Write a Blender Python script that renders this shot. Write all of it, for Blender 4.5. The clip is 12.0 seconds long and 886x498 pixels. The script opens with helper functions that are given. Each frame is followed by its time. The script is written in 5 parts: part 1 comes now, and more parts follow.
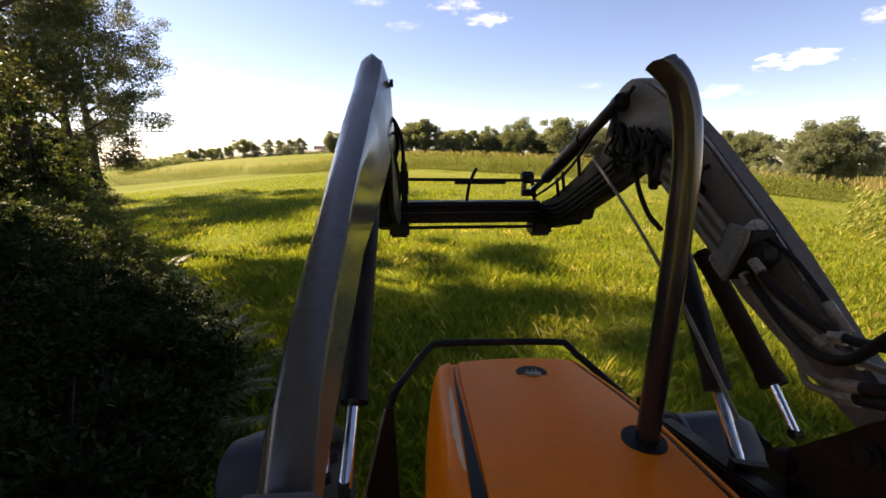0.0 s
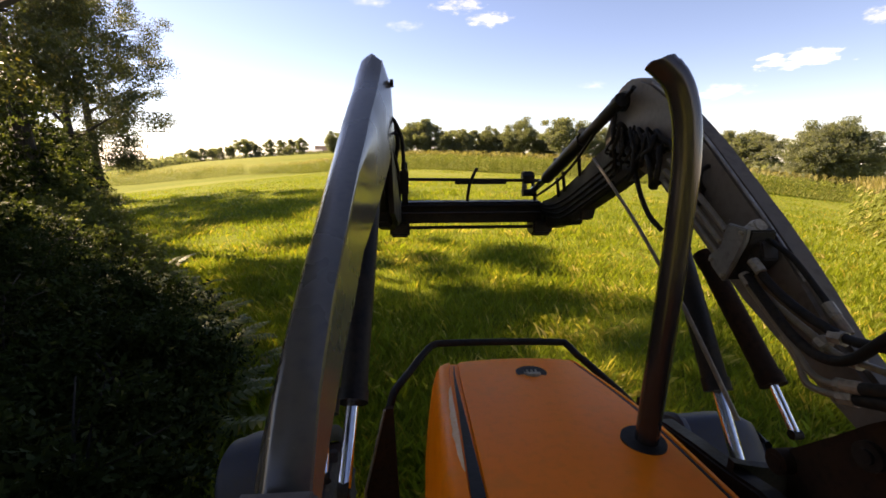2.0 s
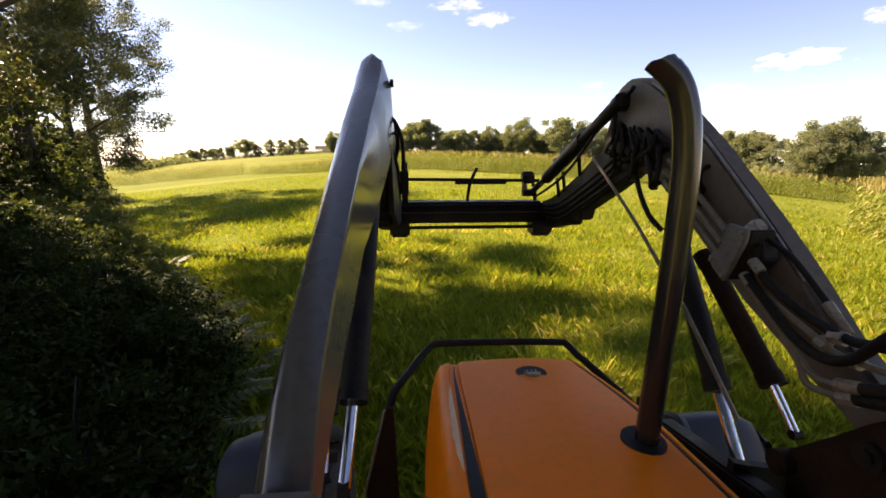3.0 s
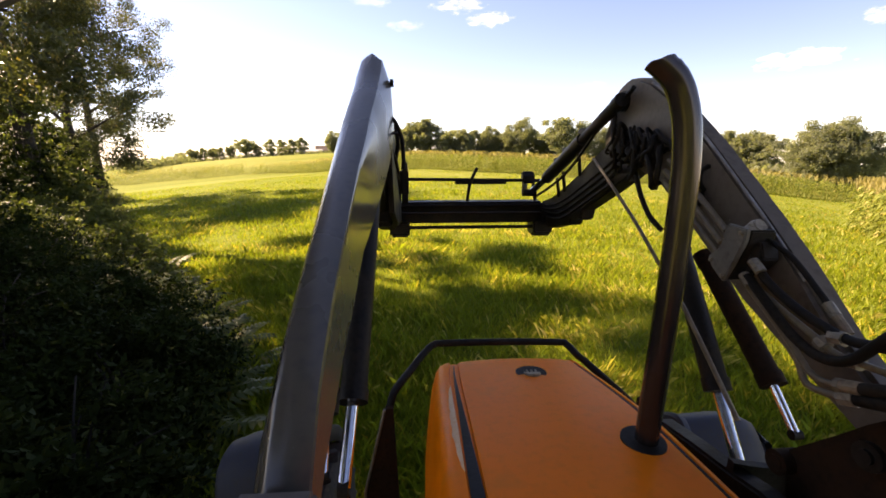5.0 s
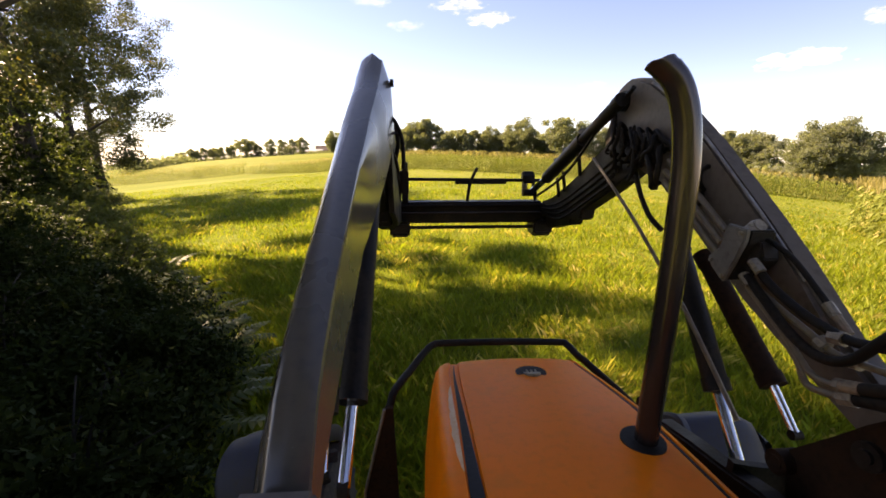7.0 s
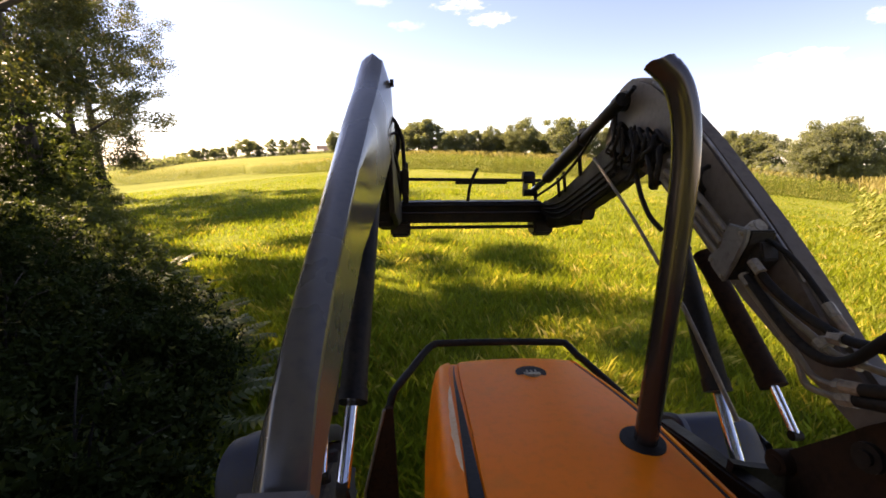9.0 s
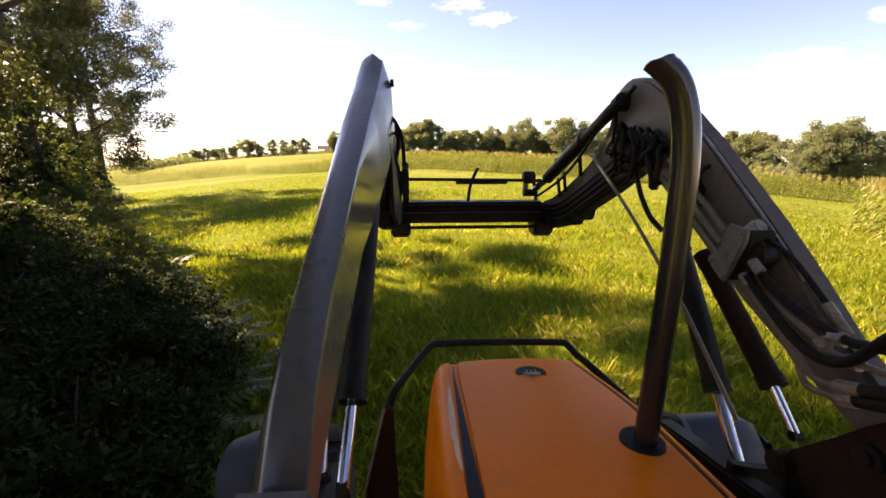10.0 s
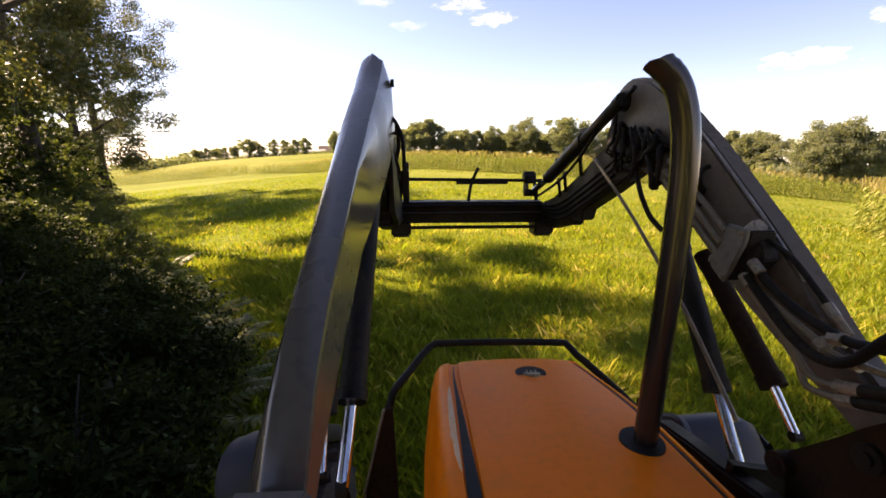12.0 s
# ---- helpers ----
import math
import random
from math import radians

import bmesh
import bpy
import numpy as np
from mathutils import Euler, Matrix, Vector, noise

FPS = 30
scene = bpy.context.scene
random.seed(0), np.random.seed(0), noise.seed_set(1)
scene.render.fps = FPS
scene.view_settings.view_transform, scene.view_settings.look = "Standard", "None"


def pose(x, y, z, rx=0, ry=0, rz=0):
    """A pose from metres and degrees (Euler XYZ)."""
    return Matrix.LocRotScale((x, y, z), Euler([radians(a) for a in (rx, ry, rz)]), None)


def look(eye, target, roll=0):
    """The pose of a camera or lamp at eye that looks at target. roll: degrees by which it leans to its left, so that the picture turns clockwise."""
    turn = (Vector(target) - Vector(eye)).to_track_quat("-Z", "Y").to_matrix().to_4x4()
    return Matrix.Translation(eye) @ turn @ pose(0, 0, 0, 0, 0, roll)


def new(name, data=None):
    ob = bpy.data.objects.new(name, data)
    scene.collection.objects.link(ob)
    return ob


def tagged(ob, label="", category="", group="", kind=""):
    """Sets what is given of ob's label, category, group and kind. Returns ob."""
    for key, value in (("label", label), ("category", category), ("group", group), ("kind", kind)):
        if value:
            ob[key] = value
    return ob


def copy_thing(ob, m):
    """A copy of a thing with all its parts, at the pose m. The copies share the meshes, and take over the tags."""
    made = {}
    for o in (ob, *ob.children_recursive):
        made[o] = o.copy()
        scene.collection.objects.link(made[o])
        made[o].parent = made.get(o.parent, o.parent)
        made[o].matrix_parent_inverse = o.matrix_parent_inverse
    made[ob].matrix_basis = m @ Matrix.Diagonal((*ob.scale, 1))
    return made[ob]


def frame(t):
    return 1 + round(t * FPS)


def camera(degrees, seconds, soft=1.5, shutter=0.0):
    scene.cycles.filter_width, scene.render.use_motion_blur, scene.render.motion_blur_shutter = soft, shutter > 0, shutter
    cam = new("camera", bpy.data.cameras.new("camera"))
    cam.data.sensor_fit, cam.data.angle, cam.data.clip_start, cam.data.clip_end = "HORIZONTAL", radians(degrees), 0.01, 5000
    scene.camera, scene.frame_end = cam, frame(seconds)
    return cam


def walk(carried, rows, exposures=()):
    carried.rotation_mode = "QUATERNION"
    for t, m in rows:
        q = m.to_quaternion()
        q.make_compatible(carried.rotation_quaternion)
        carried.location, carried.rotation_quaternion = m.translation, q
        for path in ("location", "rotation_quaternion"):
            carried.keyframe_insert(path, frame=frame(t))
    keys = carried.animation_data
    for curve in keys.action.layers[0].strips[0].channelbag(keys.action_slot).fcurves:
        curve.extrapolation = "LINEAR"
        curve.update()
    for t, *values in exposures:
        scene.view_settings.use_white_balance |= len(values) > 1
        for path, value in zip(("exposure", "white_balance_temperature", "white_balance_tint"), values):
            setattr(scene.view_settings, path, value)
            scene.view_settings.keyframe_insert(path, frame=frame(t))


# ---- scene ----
cam = camera(95.0, 12.0, soft=1.7, shutter=0.0)
# the camera stands on the tractor and sways a little
walk(cam, [
    (0.0, pose(-0.3854, 0.0004, 2.45, 76.32, 0.05, -3.48)),
    (0.5, pose(-0.3836, 0.0002, 2.45, 76.32, 0.05, -3.42)),
    (1.0, pose(-0.3823, 0.0002, 2.45, 76.32, 0.05, -3.38)),
    (1.5, pose(-0.3818, 0.0001, 2.45, 76.32, 0.05, -3.36)),
    (2.0, pose(-0.3814, 0.0001, 2.45, 76.32, 0.05, -3.35)),
    (2.5, pose(-0.3811, 0.0001, 2.45, 76.32, 0.05, -3.34)),
    (3.0, pose(-0.3809, 0.0000, 2.45, 76.32, 0.04, -3.33)),
    (4.0, pose(-0.3806, 0.0000, 2.45, 76.31, 0.03, -3.32)),
    (5.0, pose(-0.3804, 0.0000, 2.45, 76.31, 0.02, -3.31)),
    (6.0, pose(-0.3800, 0.0000, 2.45, 76.30, 0.00, -3.30)),
    (7.0, pose(-0.3794, -0.0000, 2.45, 76.30, -0.00, -3.28)),
    (8.0, pose(-0.3775, -0.0001, 2.45, 76.31, 0.01, -3.22)),
    (9.0, pose(-0.3750, -0.0002, 2.45, 76.31, 0.02, -3.13)),
    (9.5, pose(-0.3735, -0.0003, 2.45, 76.31, 0.03, -3.08)),
    (10.0, pose(-0.3723, -0.0003, 2.45, 76.31, 0.02, -3.04)),
    (11.0, pose(-0.3703, -0.0003, 2.45, 76.31, 0.02, -2.97)),
    (12.0, pose(-0.3685, -0.0003, 2.45, 76.31, 0.02, -2.91)),
], exposures=[(0.0, 1.74, 7200, 28), (0.5, 1.72, 7250, 28), (1.5, 1.80, 7400, 28), (2.5, 1.90, 7550, 29), (3.0, 2.02, 7600, 29), (5.0, 2.17, 7700, 31), (6.0, 2.12, 7700, 31), (7.0, 2.15, 7700, 32), (9.5, 2.28, 7700, 33), (11.0, 2.15, 7700, 33), (12.0, 2.14, 7700, 33)])

# ---------------------------------------------------------------- light
SUN_AZ, SUN_EL = -60.0, 36.0           # degrees clockwise from +Y, degrees up


def heading(az, el=0.0):
    a, e = radians(az), radians(el)
    return Vector((math.sin(a) * math.cos(e), math.cos(a) * math.cos(e), math.sin(e)))


sun_data = bpy.data.lights.new("sun", "SUN")
sun_data.energy, sun_data.angle, sun_data.color = 5.6, radians(0.6), (1.0, 0.88, 0.64)
sun = new("sun", sun_data)
sun.matrix_world = look(heading(SUN_AZ, SUN_EL) * 60, (0, 0, 0))

world = bpy.data.worlds.new("sky")
scene.world = world
world.use_nodes = True


def sky_nodes():
    nt = world.node_tree
    nt.nodes.clear()
    N, L = nt.nodes.new, nt.links.new
    out, bg = N("ShaderNodeOutputWorld"), N("ShaderNodeBackground")
    sky = N("ShaderNodeTexSky")
    sky.sky_type, sky.sun_disc = "NISHITA", False
    sky.sun_elevation, sky.sun_rotation = radians(SUN_EL), radians(SUN_AZ)
    sky.air_density, sky.dust_density, sky.ozone_density = 0.75, 0.15, 1.2
    bg.inputs["Strength"].default_value = 0.066
    co = N("ShaderNodeTexCoord")

    def vmath(op, a, b=None):
        n = N("ShaderNodeVectorMath")
        n.operation = op
        for i, v in enumerate((a, b)):
            if v is None:
                continue
            if hasattr(v, "is_linked"):
                L(v, n.inputs[i])
            else:
                n.inputs[i].default_value = v
        return n.outputs["Value"] if op in ("DOT_PRODUCT", "LENGTH") else n.outputs["Vector"]

    def fmath(op, a, b=0.0):
        n = N("ShaderNodeMath")
        n.operation = op
        for i, v in enumerate((a, b)):
            if hasattr(v, "is_linked"):
                L(v, n.inputs[i])
            else:
                n.inputs[i].default_value = v
        return n.outputs[0]

    way = co.outputs["Generated"]
    stretch = vmath("MULTIPLY", way, (1.0, 1.0, 2.6))
    ns = N("ShaderNodeTexNoise")
    ns.inputs["Scale"].default_value, ns.inputs["Detail"].default_value, ns.inputs["Roughness"].default_value = 30.0, 6.0, 0.6
    L(stretch, ns.inputs["Vector"])
    grain = fmath("SUBTRACT", ns.outputs["Fac"], 0.5)
    total = None
    # fair-weather clouds: azimuth, elevation, half width, half height, density
    for az, el, w, h, dens in CLOUDS:
        c = heading(az, el)
        side = Vector((math.cos(radians(az)), -math.sin(radians(az)), 0.0))
        top = side.cross(c)
        off = vmath("SUBTRACT", way, tuple(c))
        u = fmath("DIVIDE", vmath("DOT_PRODUCT", off, tuple(side)), radians(w))
        v = fmath("DIVIDE", vmath("DOT_PRODUCT", off, tuple(top)), radians(h))
        rr = fmath("ADD", fmath("MULTIPLY", u, u), fmath("MULTIPLY", v, v))
        m = fmath("ADD", fmath("SUBTRACT", 0.75, rr), fmath("MULTIPLY", grain, 3.4))
        m = fmath("MULTIPLY", m, dens)
        n = N("ShaderNodeMapRange")
        n.interpolation_type = "SMOOTHSTEP"
        n.inputs["From Max"].default_value = 1.15
        L(m, n.inputs["Value"])
        total = n.outputs[0] if total is None else fmath("MAXIMUM", total, n.outputs[0])
    mix = N("ShaderNodeMix")
    mix.data_type = "RGBA"
    L(total, mix.inputs["Factor"])
    L(sky.outputs["Color"], mix.inputs["A"])
    mix.inputs["B"].default_value = (10.5, 10.4, 10.6, 1.0)
    L(mix.outputs["Result"], bg.inputs["Color"])
    L(bg.outputs["Background"], out.inputs["Surface"])


CLOUDS = [(42.2, 8.9, 4.2, 1.25, 1.0), (36.4, 6.3, 3.8, 1.1, 0.42), (47.5, 11.9, 2.4, 0.9, 0.6), (9.2, 15.8, 3.4, 1.1, 0.6),
          (5.2, 17.2, 3.8, 1.1, 0.5), (-1.3, 15.1, 3.4, 0.8, 0.25), (22.4, 7.9, 2.5, 0.7, 0.25), (-6.0, 17.5, 3.0, 0.8, 0.25),
          (70.0, 14.0, 6.0, 1.8, 0.7), (110.0, 17.0, 8.0, 2.2, 0.7), (160.0, 16.0, 8.0, 2.2, 0.7), (-120.0, 20.0, 8.0, 2.2, 0.6)]
sky_nodes()

# ---------------------------------------------------------------- materials


def material(name):
    m = bpy.data.materials.new(name)
    m.use_nodes = True
    nt = m.node_tree
    nt.nodes.clear()
    out = nt.nodes.new("ShaderNodeOutputMaterial")
    b = nt.nodes.new("ShaderNodeBsdfPrincipled")
    nt.links.new(b.outputs[0], out.inputs["Surface"])
    return m, nt, b, out


def noise_fac(nt, scale, detail=4.0, lo=0.35, hi=0.65, coord="Object", stretch=None):
    co = nt.nodes.new("ShaderNodeTexCoord")
    src = co.outputs[coord]
    if stretch:
        mp = nt.nodes.new("ShaderNodeMapping")
        mp.inputs["Scale"].default_value = stretch
        nt.links.new(src, mp.inputs["Vector"])
        src = mp.outputs["Vector"]
    n = nt.nodes.new("ShaderNodeTexNoise")
    n.inputs["Scale"].default_value, n.inputs["Detail"].default_value = scale, detail
    nt.links.new(src, n.inputs["Vector"])
    r = nt.nodes.new("ShaderNodeMapRange")
    r.inputs["From Min"].default_value, r.inputs["From Max"].default_value = lo, hi
    nt.links.new(n.outputs["Fac"], r.inputs["Value"])
    return r.outputs["Result"], n.outputs["Fac"]


def blend(nt, fac, a, b):
    mx = nt.nodes.new("ShaderNodeMix")
    mx.data_type = "RGBA"
    nt.links.new(fac, mx.inputs["Factor"])
    for key, v in (("A", a), ("B", b)):
        if hasattr(v, "is_linked"):
            nt.links.new(v, mx.inputs[key])
        else:
            mx.inputs[key].default_value = (*v, 1.0)
    return mx.outputs["Result"]


def bump(nt, b, height, strength, distance=0.01):
    n = nt.nodes.new("ShaderNodeBump")
    n.inputs["Strength"].default_value, n.inputs["Distance"].default_value = strength, distance
    nt.links.new(height, n.inputs["Height"])
    nt.links.new(n.outputs["Normal"], b.inputs["Normal"])


def surface(name, base, worn, rough=0.5, metal=0.0, scale=6.0, fine=60.0, dirt=None, relief=0.15, coat=0.0, lo=0.4, hi=0.72, gloss=0.5, stain=None, chips=None):
    """A surface with large patches of wear, fine dirt and a light relief."""
    m, nt, b, _ = material(name)
    f1, _ = noise_fac(nt, scale, 5.0, lo, hi)
    f2, raw = noise_fac(nt, fine, 3.0, 0.48, 0.8)
    col = blend(nt, f1, base, worn)
    col = blend(nt, f2, col, dirt if dirt else tuple(0.6 * c for c in worn))
    if stain:
        f3, _ = noise_fac(nt, scale * 2.6, 6.0, 0.58, 0.74)
        col = blend(nt, f3, col, stain)
    if chips:
        f4, _ = noise_fac(nt, 95.0, 1.0, 0.80, 0.84)
        col = blend(nt, f4, col, chips)
    nt.links.new(col, b.inputs["Base Color"])
    r = nt.nodes.new("ShaderNodeMapRange")
    r.inputs["To Min"].default_value, r.inputs["To Max"].default_value = rough, min(1.0, rough + 0.25)
    nt.links.new(f1, r.inputs["Value"])
    nt.links.new(r.outputs["Result"], b.inputs["Roughness"])
    b.inputs["Metallic"].default_value, b.inputs["Specular IOR Level"].default_value = metal, gloss
    b.inputs["Coat Weight"].default_value, b.inputs["Coat Roughness"].default_value = coat, 0.15
    bump(nt, b, raw, relief, 0.004)
    return m


def foliage(name, dark, light, dry, dry_share=0.1, through_share=0.35, rough=0.55, gloss=0.15):
    """Leaves: colour varies leaf by leaf and in large drifts, and light passes through them."""
    m, nt, b, out = material(name)
    geo = nt.nodes.new("ShaderNodeNewGeometry")
    f1, _ = noise_fac(nt, 0.7, 3.0, 0.38, 0.62)
    col = blend(nt, geo.outputs["Random Per Island"], dark, light)
    col = blend(nt, f1, col, tuple(0.5 * (p + q) for p, q in zip(dark, light)))
    sel = nt.nodes.new("ShaderNodeMapRange")
    sel.inputs["From Min"].default_value, sel.inputs["From Max"].default_value = 1.0 - dry_share, 1.0 - dry_share + 0.02
    nt.links.new(geo.outputs["Random Per Island"], sel.inputs["Value"])
    col = blend(nt, sel.outputs["Result"], col, dry)
    nt.links.new(col, b.inputs["Base Color"])
    b.inputs["Roughness"].default_value, b.inputs["Specular IOR Level"].default_value = rough, gloss
    t = nt.nodes.new("ShaderNodeBsdfTranslucent")
    warm = nt.nodes.new("ShaderNodeMix")
    warm.data_type, warm.blend_type = "RGBA", "MULTIPLY"
    warm.inputs["Factor"].default_value = 1.0
    nt.links.new(col, warm.inputs["A"])
    warm.inputs["B"].default_value = (1.5, 1.5, 0.6, 1.0)
    nt.links.new(warm.outputs["Result"], t.inputs["Color"])
    mx = nt.nodes.new("ShaderNodeMixShader")
    mx.inputs["Fac"].default_value = through_share
    nt.links.new(b.outputs[0], mx.inputs[1])
    nt.links.new(t.outputs[0], mx.inputs[2])
    nt.links.new(mx.outputs[0], out.inputs["Surface"])
    return m


ORANGE = surface("orange_paint", (0.95, 0.195, 0.002), (0.92, 0.185, 0.002), 0.36, 0.0, 2.2, 40.0, (0.84, 0.18, 0.004), 0.02, 0.0, gloss=0.11, stain=(0.80, 0.19, 0.012))
PALEPAINT = surface("pale_seam_band", (0.80, 0.46, 0.22), (0.82, 0.55, 0.32), 0.35, 0.0, 20.0, 120.0, (0.75, 0.30, 0.08), 0.05, gloss=0.4)
OLIVE = surface("olive_grey_paint", (0.108, 0.086, 0.066), (0.130, 0.104, 0.080), 0.45, 0.0, 3.0, 45.0, (0.080, 0.063, 0.047), 0.06, 0.0, gloss=0.2, stain=(0.066, 0.050, 0.036), chips=(0.3, 0.27, 0.22))
ARMPAINT = surface("glossy_grey_paint", (0.068, 0.061, 0.052), (0.080, 0.072, 0.062), 0.16, 0.0, 2.0, 45.0, (0.054, 0.051, 0.047), 0.015, 0.0, gloss=0.5, chips=(0.3, 0.28, 0.25))
TANPIPE = surface("tan_dusty_pipe", (0.17, 0.128, 0.072), (0.105, 0.078, 0.046), 0.4, 0.0, 14.0, 90.0, (0.09, 0.07, 0.045), 0.1)
EDGELIGHT = surface("edge_highlight_steel", (0.34, 0.31, 0.27), (0.16, 0.13, 0.10), 0.35, 0.6, 9.0, 60.0, (0.1, 0.08, 0.06), 0.1)
DUSTY = surface("dusty_olive_casting", (0.15, 0.14, 0.115), (0.11, 0.10, 0.082), 0.6, 0.0, 9.0, 50.0, (0.07, 0.06, 0.05), 0.2, gloss=0.25)
RUSTY = surface("rusty_dark_steel", (0.022, 0.012, 0.007), (0.036, 0.018, 0.009), 0.7, 0.0, 9.0, 60.0, (0.013, 0.008, 0.005), 0.3, gloss=0.07)
DARKSTEEL = surface("dark_greasy_steel", (0.012, 0.011, 0.010), (0.030, 0.023, 0.016), 0.45, 0.0, 8.0, 70.0, (0.008, 0.007, 0.006), 0.3, gloss=0.13)
EXHAUST = surface("heat_darkened_steel", (0.046, 0.037, 0.034), (0.070, 0.052, 0.044), 0.15, 0.45, 7.0, 34.0, (0.042, 0.033, 0.029), 0.012, gloss=0.5, lo=0.5, hi=0.95)
CHROME = surface("chromed_rod", (0.78, 0.79, 0.8), (0.7, 0.71, 0.72), 0.06, 1.0, 10.0, 80.0, (0.6, 0.6, 0.6), 0.02)
RUBBER = surface("dusty_rubber", (0.013, 0.011, 0.009), (0.030, 0.023, 0.016), 0.6, 0.0, 12.0, 90.0, (0.009, 0.008, 0.007), 0.2, gloss=0.09)
TYRE = surface("tyre_rubber", (0.03, 0.03, 0.03), (0.07, 0.06, 0.05), 0.8, 0.0, 6.0, 60.0, (0.09, 0.075, 0.055), 0.3)
PLASTIC = surface("dark_blue_grey_plastic", (0.028, 0.031, 0.044), (0.038, 0.041, 0.052), 0.5, 0.0, 5.0, 60.0, (0.04, 0.038, 0.034), 0.1, gloss=0.3)
ZINC = surface("dusty_zinc_plated_steel", (0.25, 0.21, 0.15), (0.17, 0.14, 0.10), 0.45, 0.3, 14.0, 90.0, (0.09, 0.07, 0.05), 0.15)
SLEEVE = surface("tan_sleeve", (0.24, 0.175, 0.105), (0.18, 0.125, 0.078), 0.6, 0.0, 20.0, 90.0, (0.1, 0.07, 0.045), 0.1)
BARK = surface("bark", (0.034, 0.028, 0.022), (0.060, 0.048, 0.038), 0.95, 0.0, 3.0, 14.0, (0.03, 0.025, 0.02), 1.0)
ROOFTILE = surface("roof_tiles", (0.17, 0.125, 0.10), (0.14, 0.105, 0.085), 0.8, 0.0, 0.6, 3.0, (0.18, 0.10, 0.08), 0.4)
SHEET = surface("pale_sheet_roof", (0.36, 0.37, 0.37), (0.30, 0.30, 0.30), 0.6, 0.0, 0.3, 2.0, (0.25, 0.24, 0.22), 0.2)
BRICKWALL = surface("pale_brick_wall", (0.40, 0.30, 0.23), (0.34, 0.25, 0.19), 0.85, 0.0, 0.5, 6.0, (0.27, 0.2, 0.16), 0.4)
DARKGLASS = surface("dark_window_glass", (0.03, 0.035, 0.04), (0.03, 0.035, 0.04), 0.12, 0.0, 1.0, 5.0, (0.04, 0.04, 0.045), 0.0)

OAKLEAF = foliage("oak_leaves", (0.040, 0.050, 0.024), (0.088, 0.098, 0.040), (0.16, 0.13, 0.045), 0.05, 0.34, 0.5, 0.3)
# near hedge leaves coloured dark for shade, farther ones pale for the light there
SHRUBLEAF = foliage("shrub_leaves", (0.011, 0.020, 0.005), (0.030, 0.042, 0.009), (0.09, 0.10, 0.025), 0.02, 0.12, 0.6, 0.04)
LITNETTLELEAF = foliage("nettle_leaves_lit", (0.045, 0.066, 0.020), (0.105, 0.125, 0.040), (0.16, 0.15, 0.05), 0.04, 0.4, 0.55, 0.15)
# skyline leaves are pale and greyed: distance haze is mixed into their colour
HAZEDLEAF = foliage("hazed_distant_leaves", (0.118, 0.135, 0.098), (0.19, 0.205, 0.138), (0.20, 0.20, 0.13), 0.05, 0.52, 0.8)
GRASSBLADE = foliage("grass_blades", (0.100, 0.145, 0.014), (0.215, 0.245, 0.030), (0.33, 0.27, 0.045), 0.08, 0.45, 0.5)
BENTBLADE = foliage("bleached_blades", (0.19, 0.19, 0.03), (0.34, 0.30, 0.08), (0.42, 0.35, 0.13), 0.25, 0.45, 0.5)
TASSEL = foliage("maize_tassels", (0.20, 0.178, 0.066), (0.30, 0.265, 0.11), (0.36, 0.31, 0.14), 0.2, 0.3, 0.7)
FERNLEAF = foliage("fern_leaves", (0.05, 0.075, 0.012), (0.11, 0.13, 0.02), (0.2, 0.17, 0.05), 0.05, 0.4, 0.5, 0.25)
MAIZELEAF = foliage("maize_leaves", (0.065, 0.100, 0.018), (0.24, 0.255, 0.055), (0.36, 0.31, 0.11), 0.08, 0.35, 0.6, 0.1)


def window_glass():
    m, nt, b, _ = material("window_glass")
    b.inputs["Base Color"].default_value = (0.8, 0.86, 0.84, 1.0)
    b.inputs["Roughness"].default_value, b.inputs["Transmission Weight"].default_value, b.inputs["IOR"].default_value = 0.02, 1.0, 1.45
    return m


GLASS = window_glass()


def ground_material():
    m, nt, b, _ = material("meadow")
    f1, _ = noise_fac(nt, 0.11, 6.0, 0.35, 0.66)
    f2, raw = noise_fac(nt, 3.2, 8.0, 0.35, 0.68)
    f3, _ = noise_fac(nt, 0.018, 3.0, 0.42, 0.6)
    col = blend(nt, f1, (0.112, 0.145, 0.015), (0.162, 0.182, 0.026))
    col = blend(nt, f2, col, (0.07, 0.085, 0.005))
    col = blend(nt, f3, col, (0.160, 0.172, 0.036))
    nt.links.new(col, b.inputs["Base Color"])
    b.inputs["Roughness"].default_value, b.inputs["Specular IOR Level"].default_value = 0.95, 0.05
    bump(nt, b, raw, 0.6, 0.08)
    return m


MEADOW = ground_material()

# ---------------------------------------------------------------- mesh helpers


def part(name, bm, mat, parent=None, label="", smooth=False):
    """One bmesh as one mesh object under a thing or a part."""
    me = bpy.data.meshes.new(name)
    bm.to_mesh(me)
    bm.free()
    me.materials.append(mat)
    if smooth:
        me.shade_smooth()
        me.set_sharp_from_angle(angle=radians(38))
    ob = new(name, me)
    ob.parent = parent
    return tagged(ob, label)


def thing(name, label, category, group="", kind="", at=None):
    ob = new(name)
    ob.empty_display_size = 0.2
    if at:
        ob.location = at
    return tagged(ob, label, category, group, kind)


def soften(bm, width, segments=2):
    bmesh.ops.remove_doubles(bm, verts=bm.verts, dist=1e-5)
    bmesh.ops.recalc_face_normals(bm, faces=bm.faces)
    edges = [e for e in bm.edges if len(e.link_faces) == 2 and e.calc_face_angle(0) > radians(28)]
    bmesh.ops.bevel(bm, geom=edges, offset=width, segments=segments, affect="EDGES", clamp_overlap=True)
    return bm


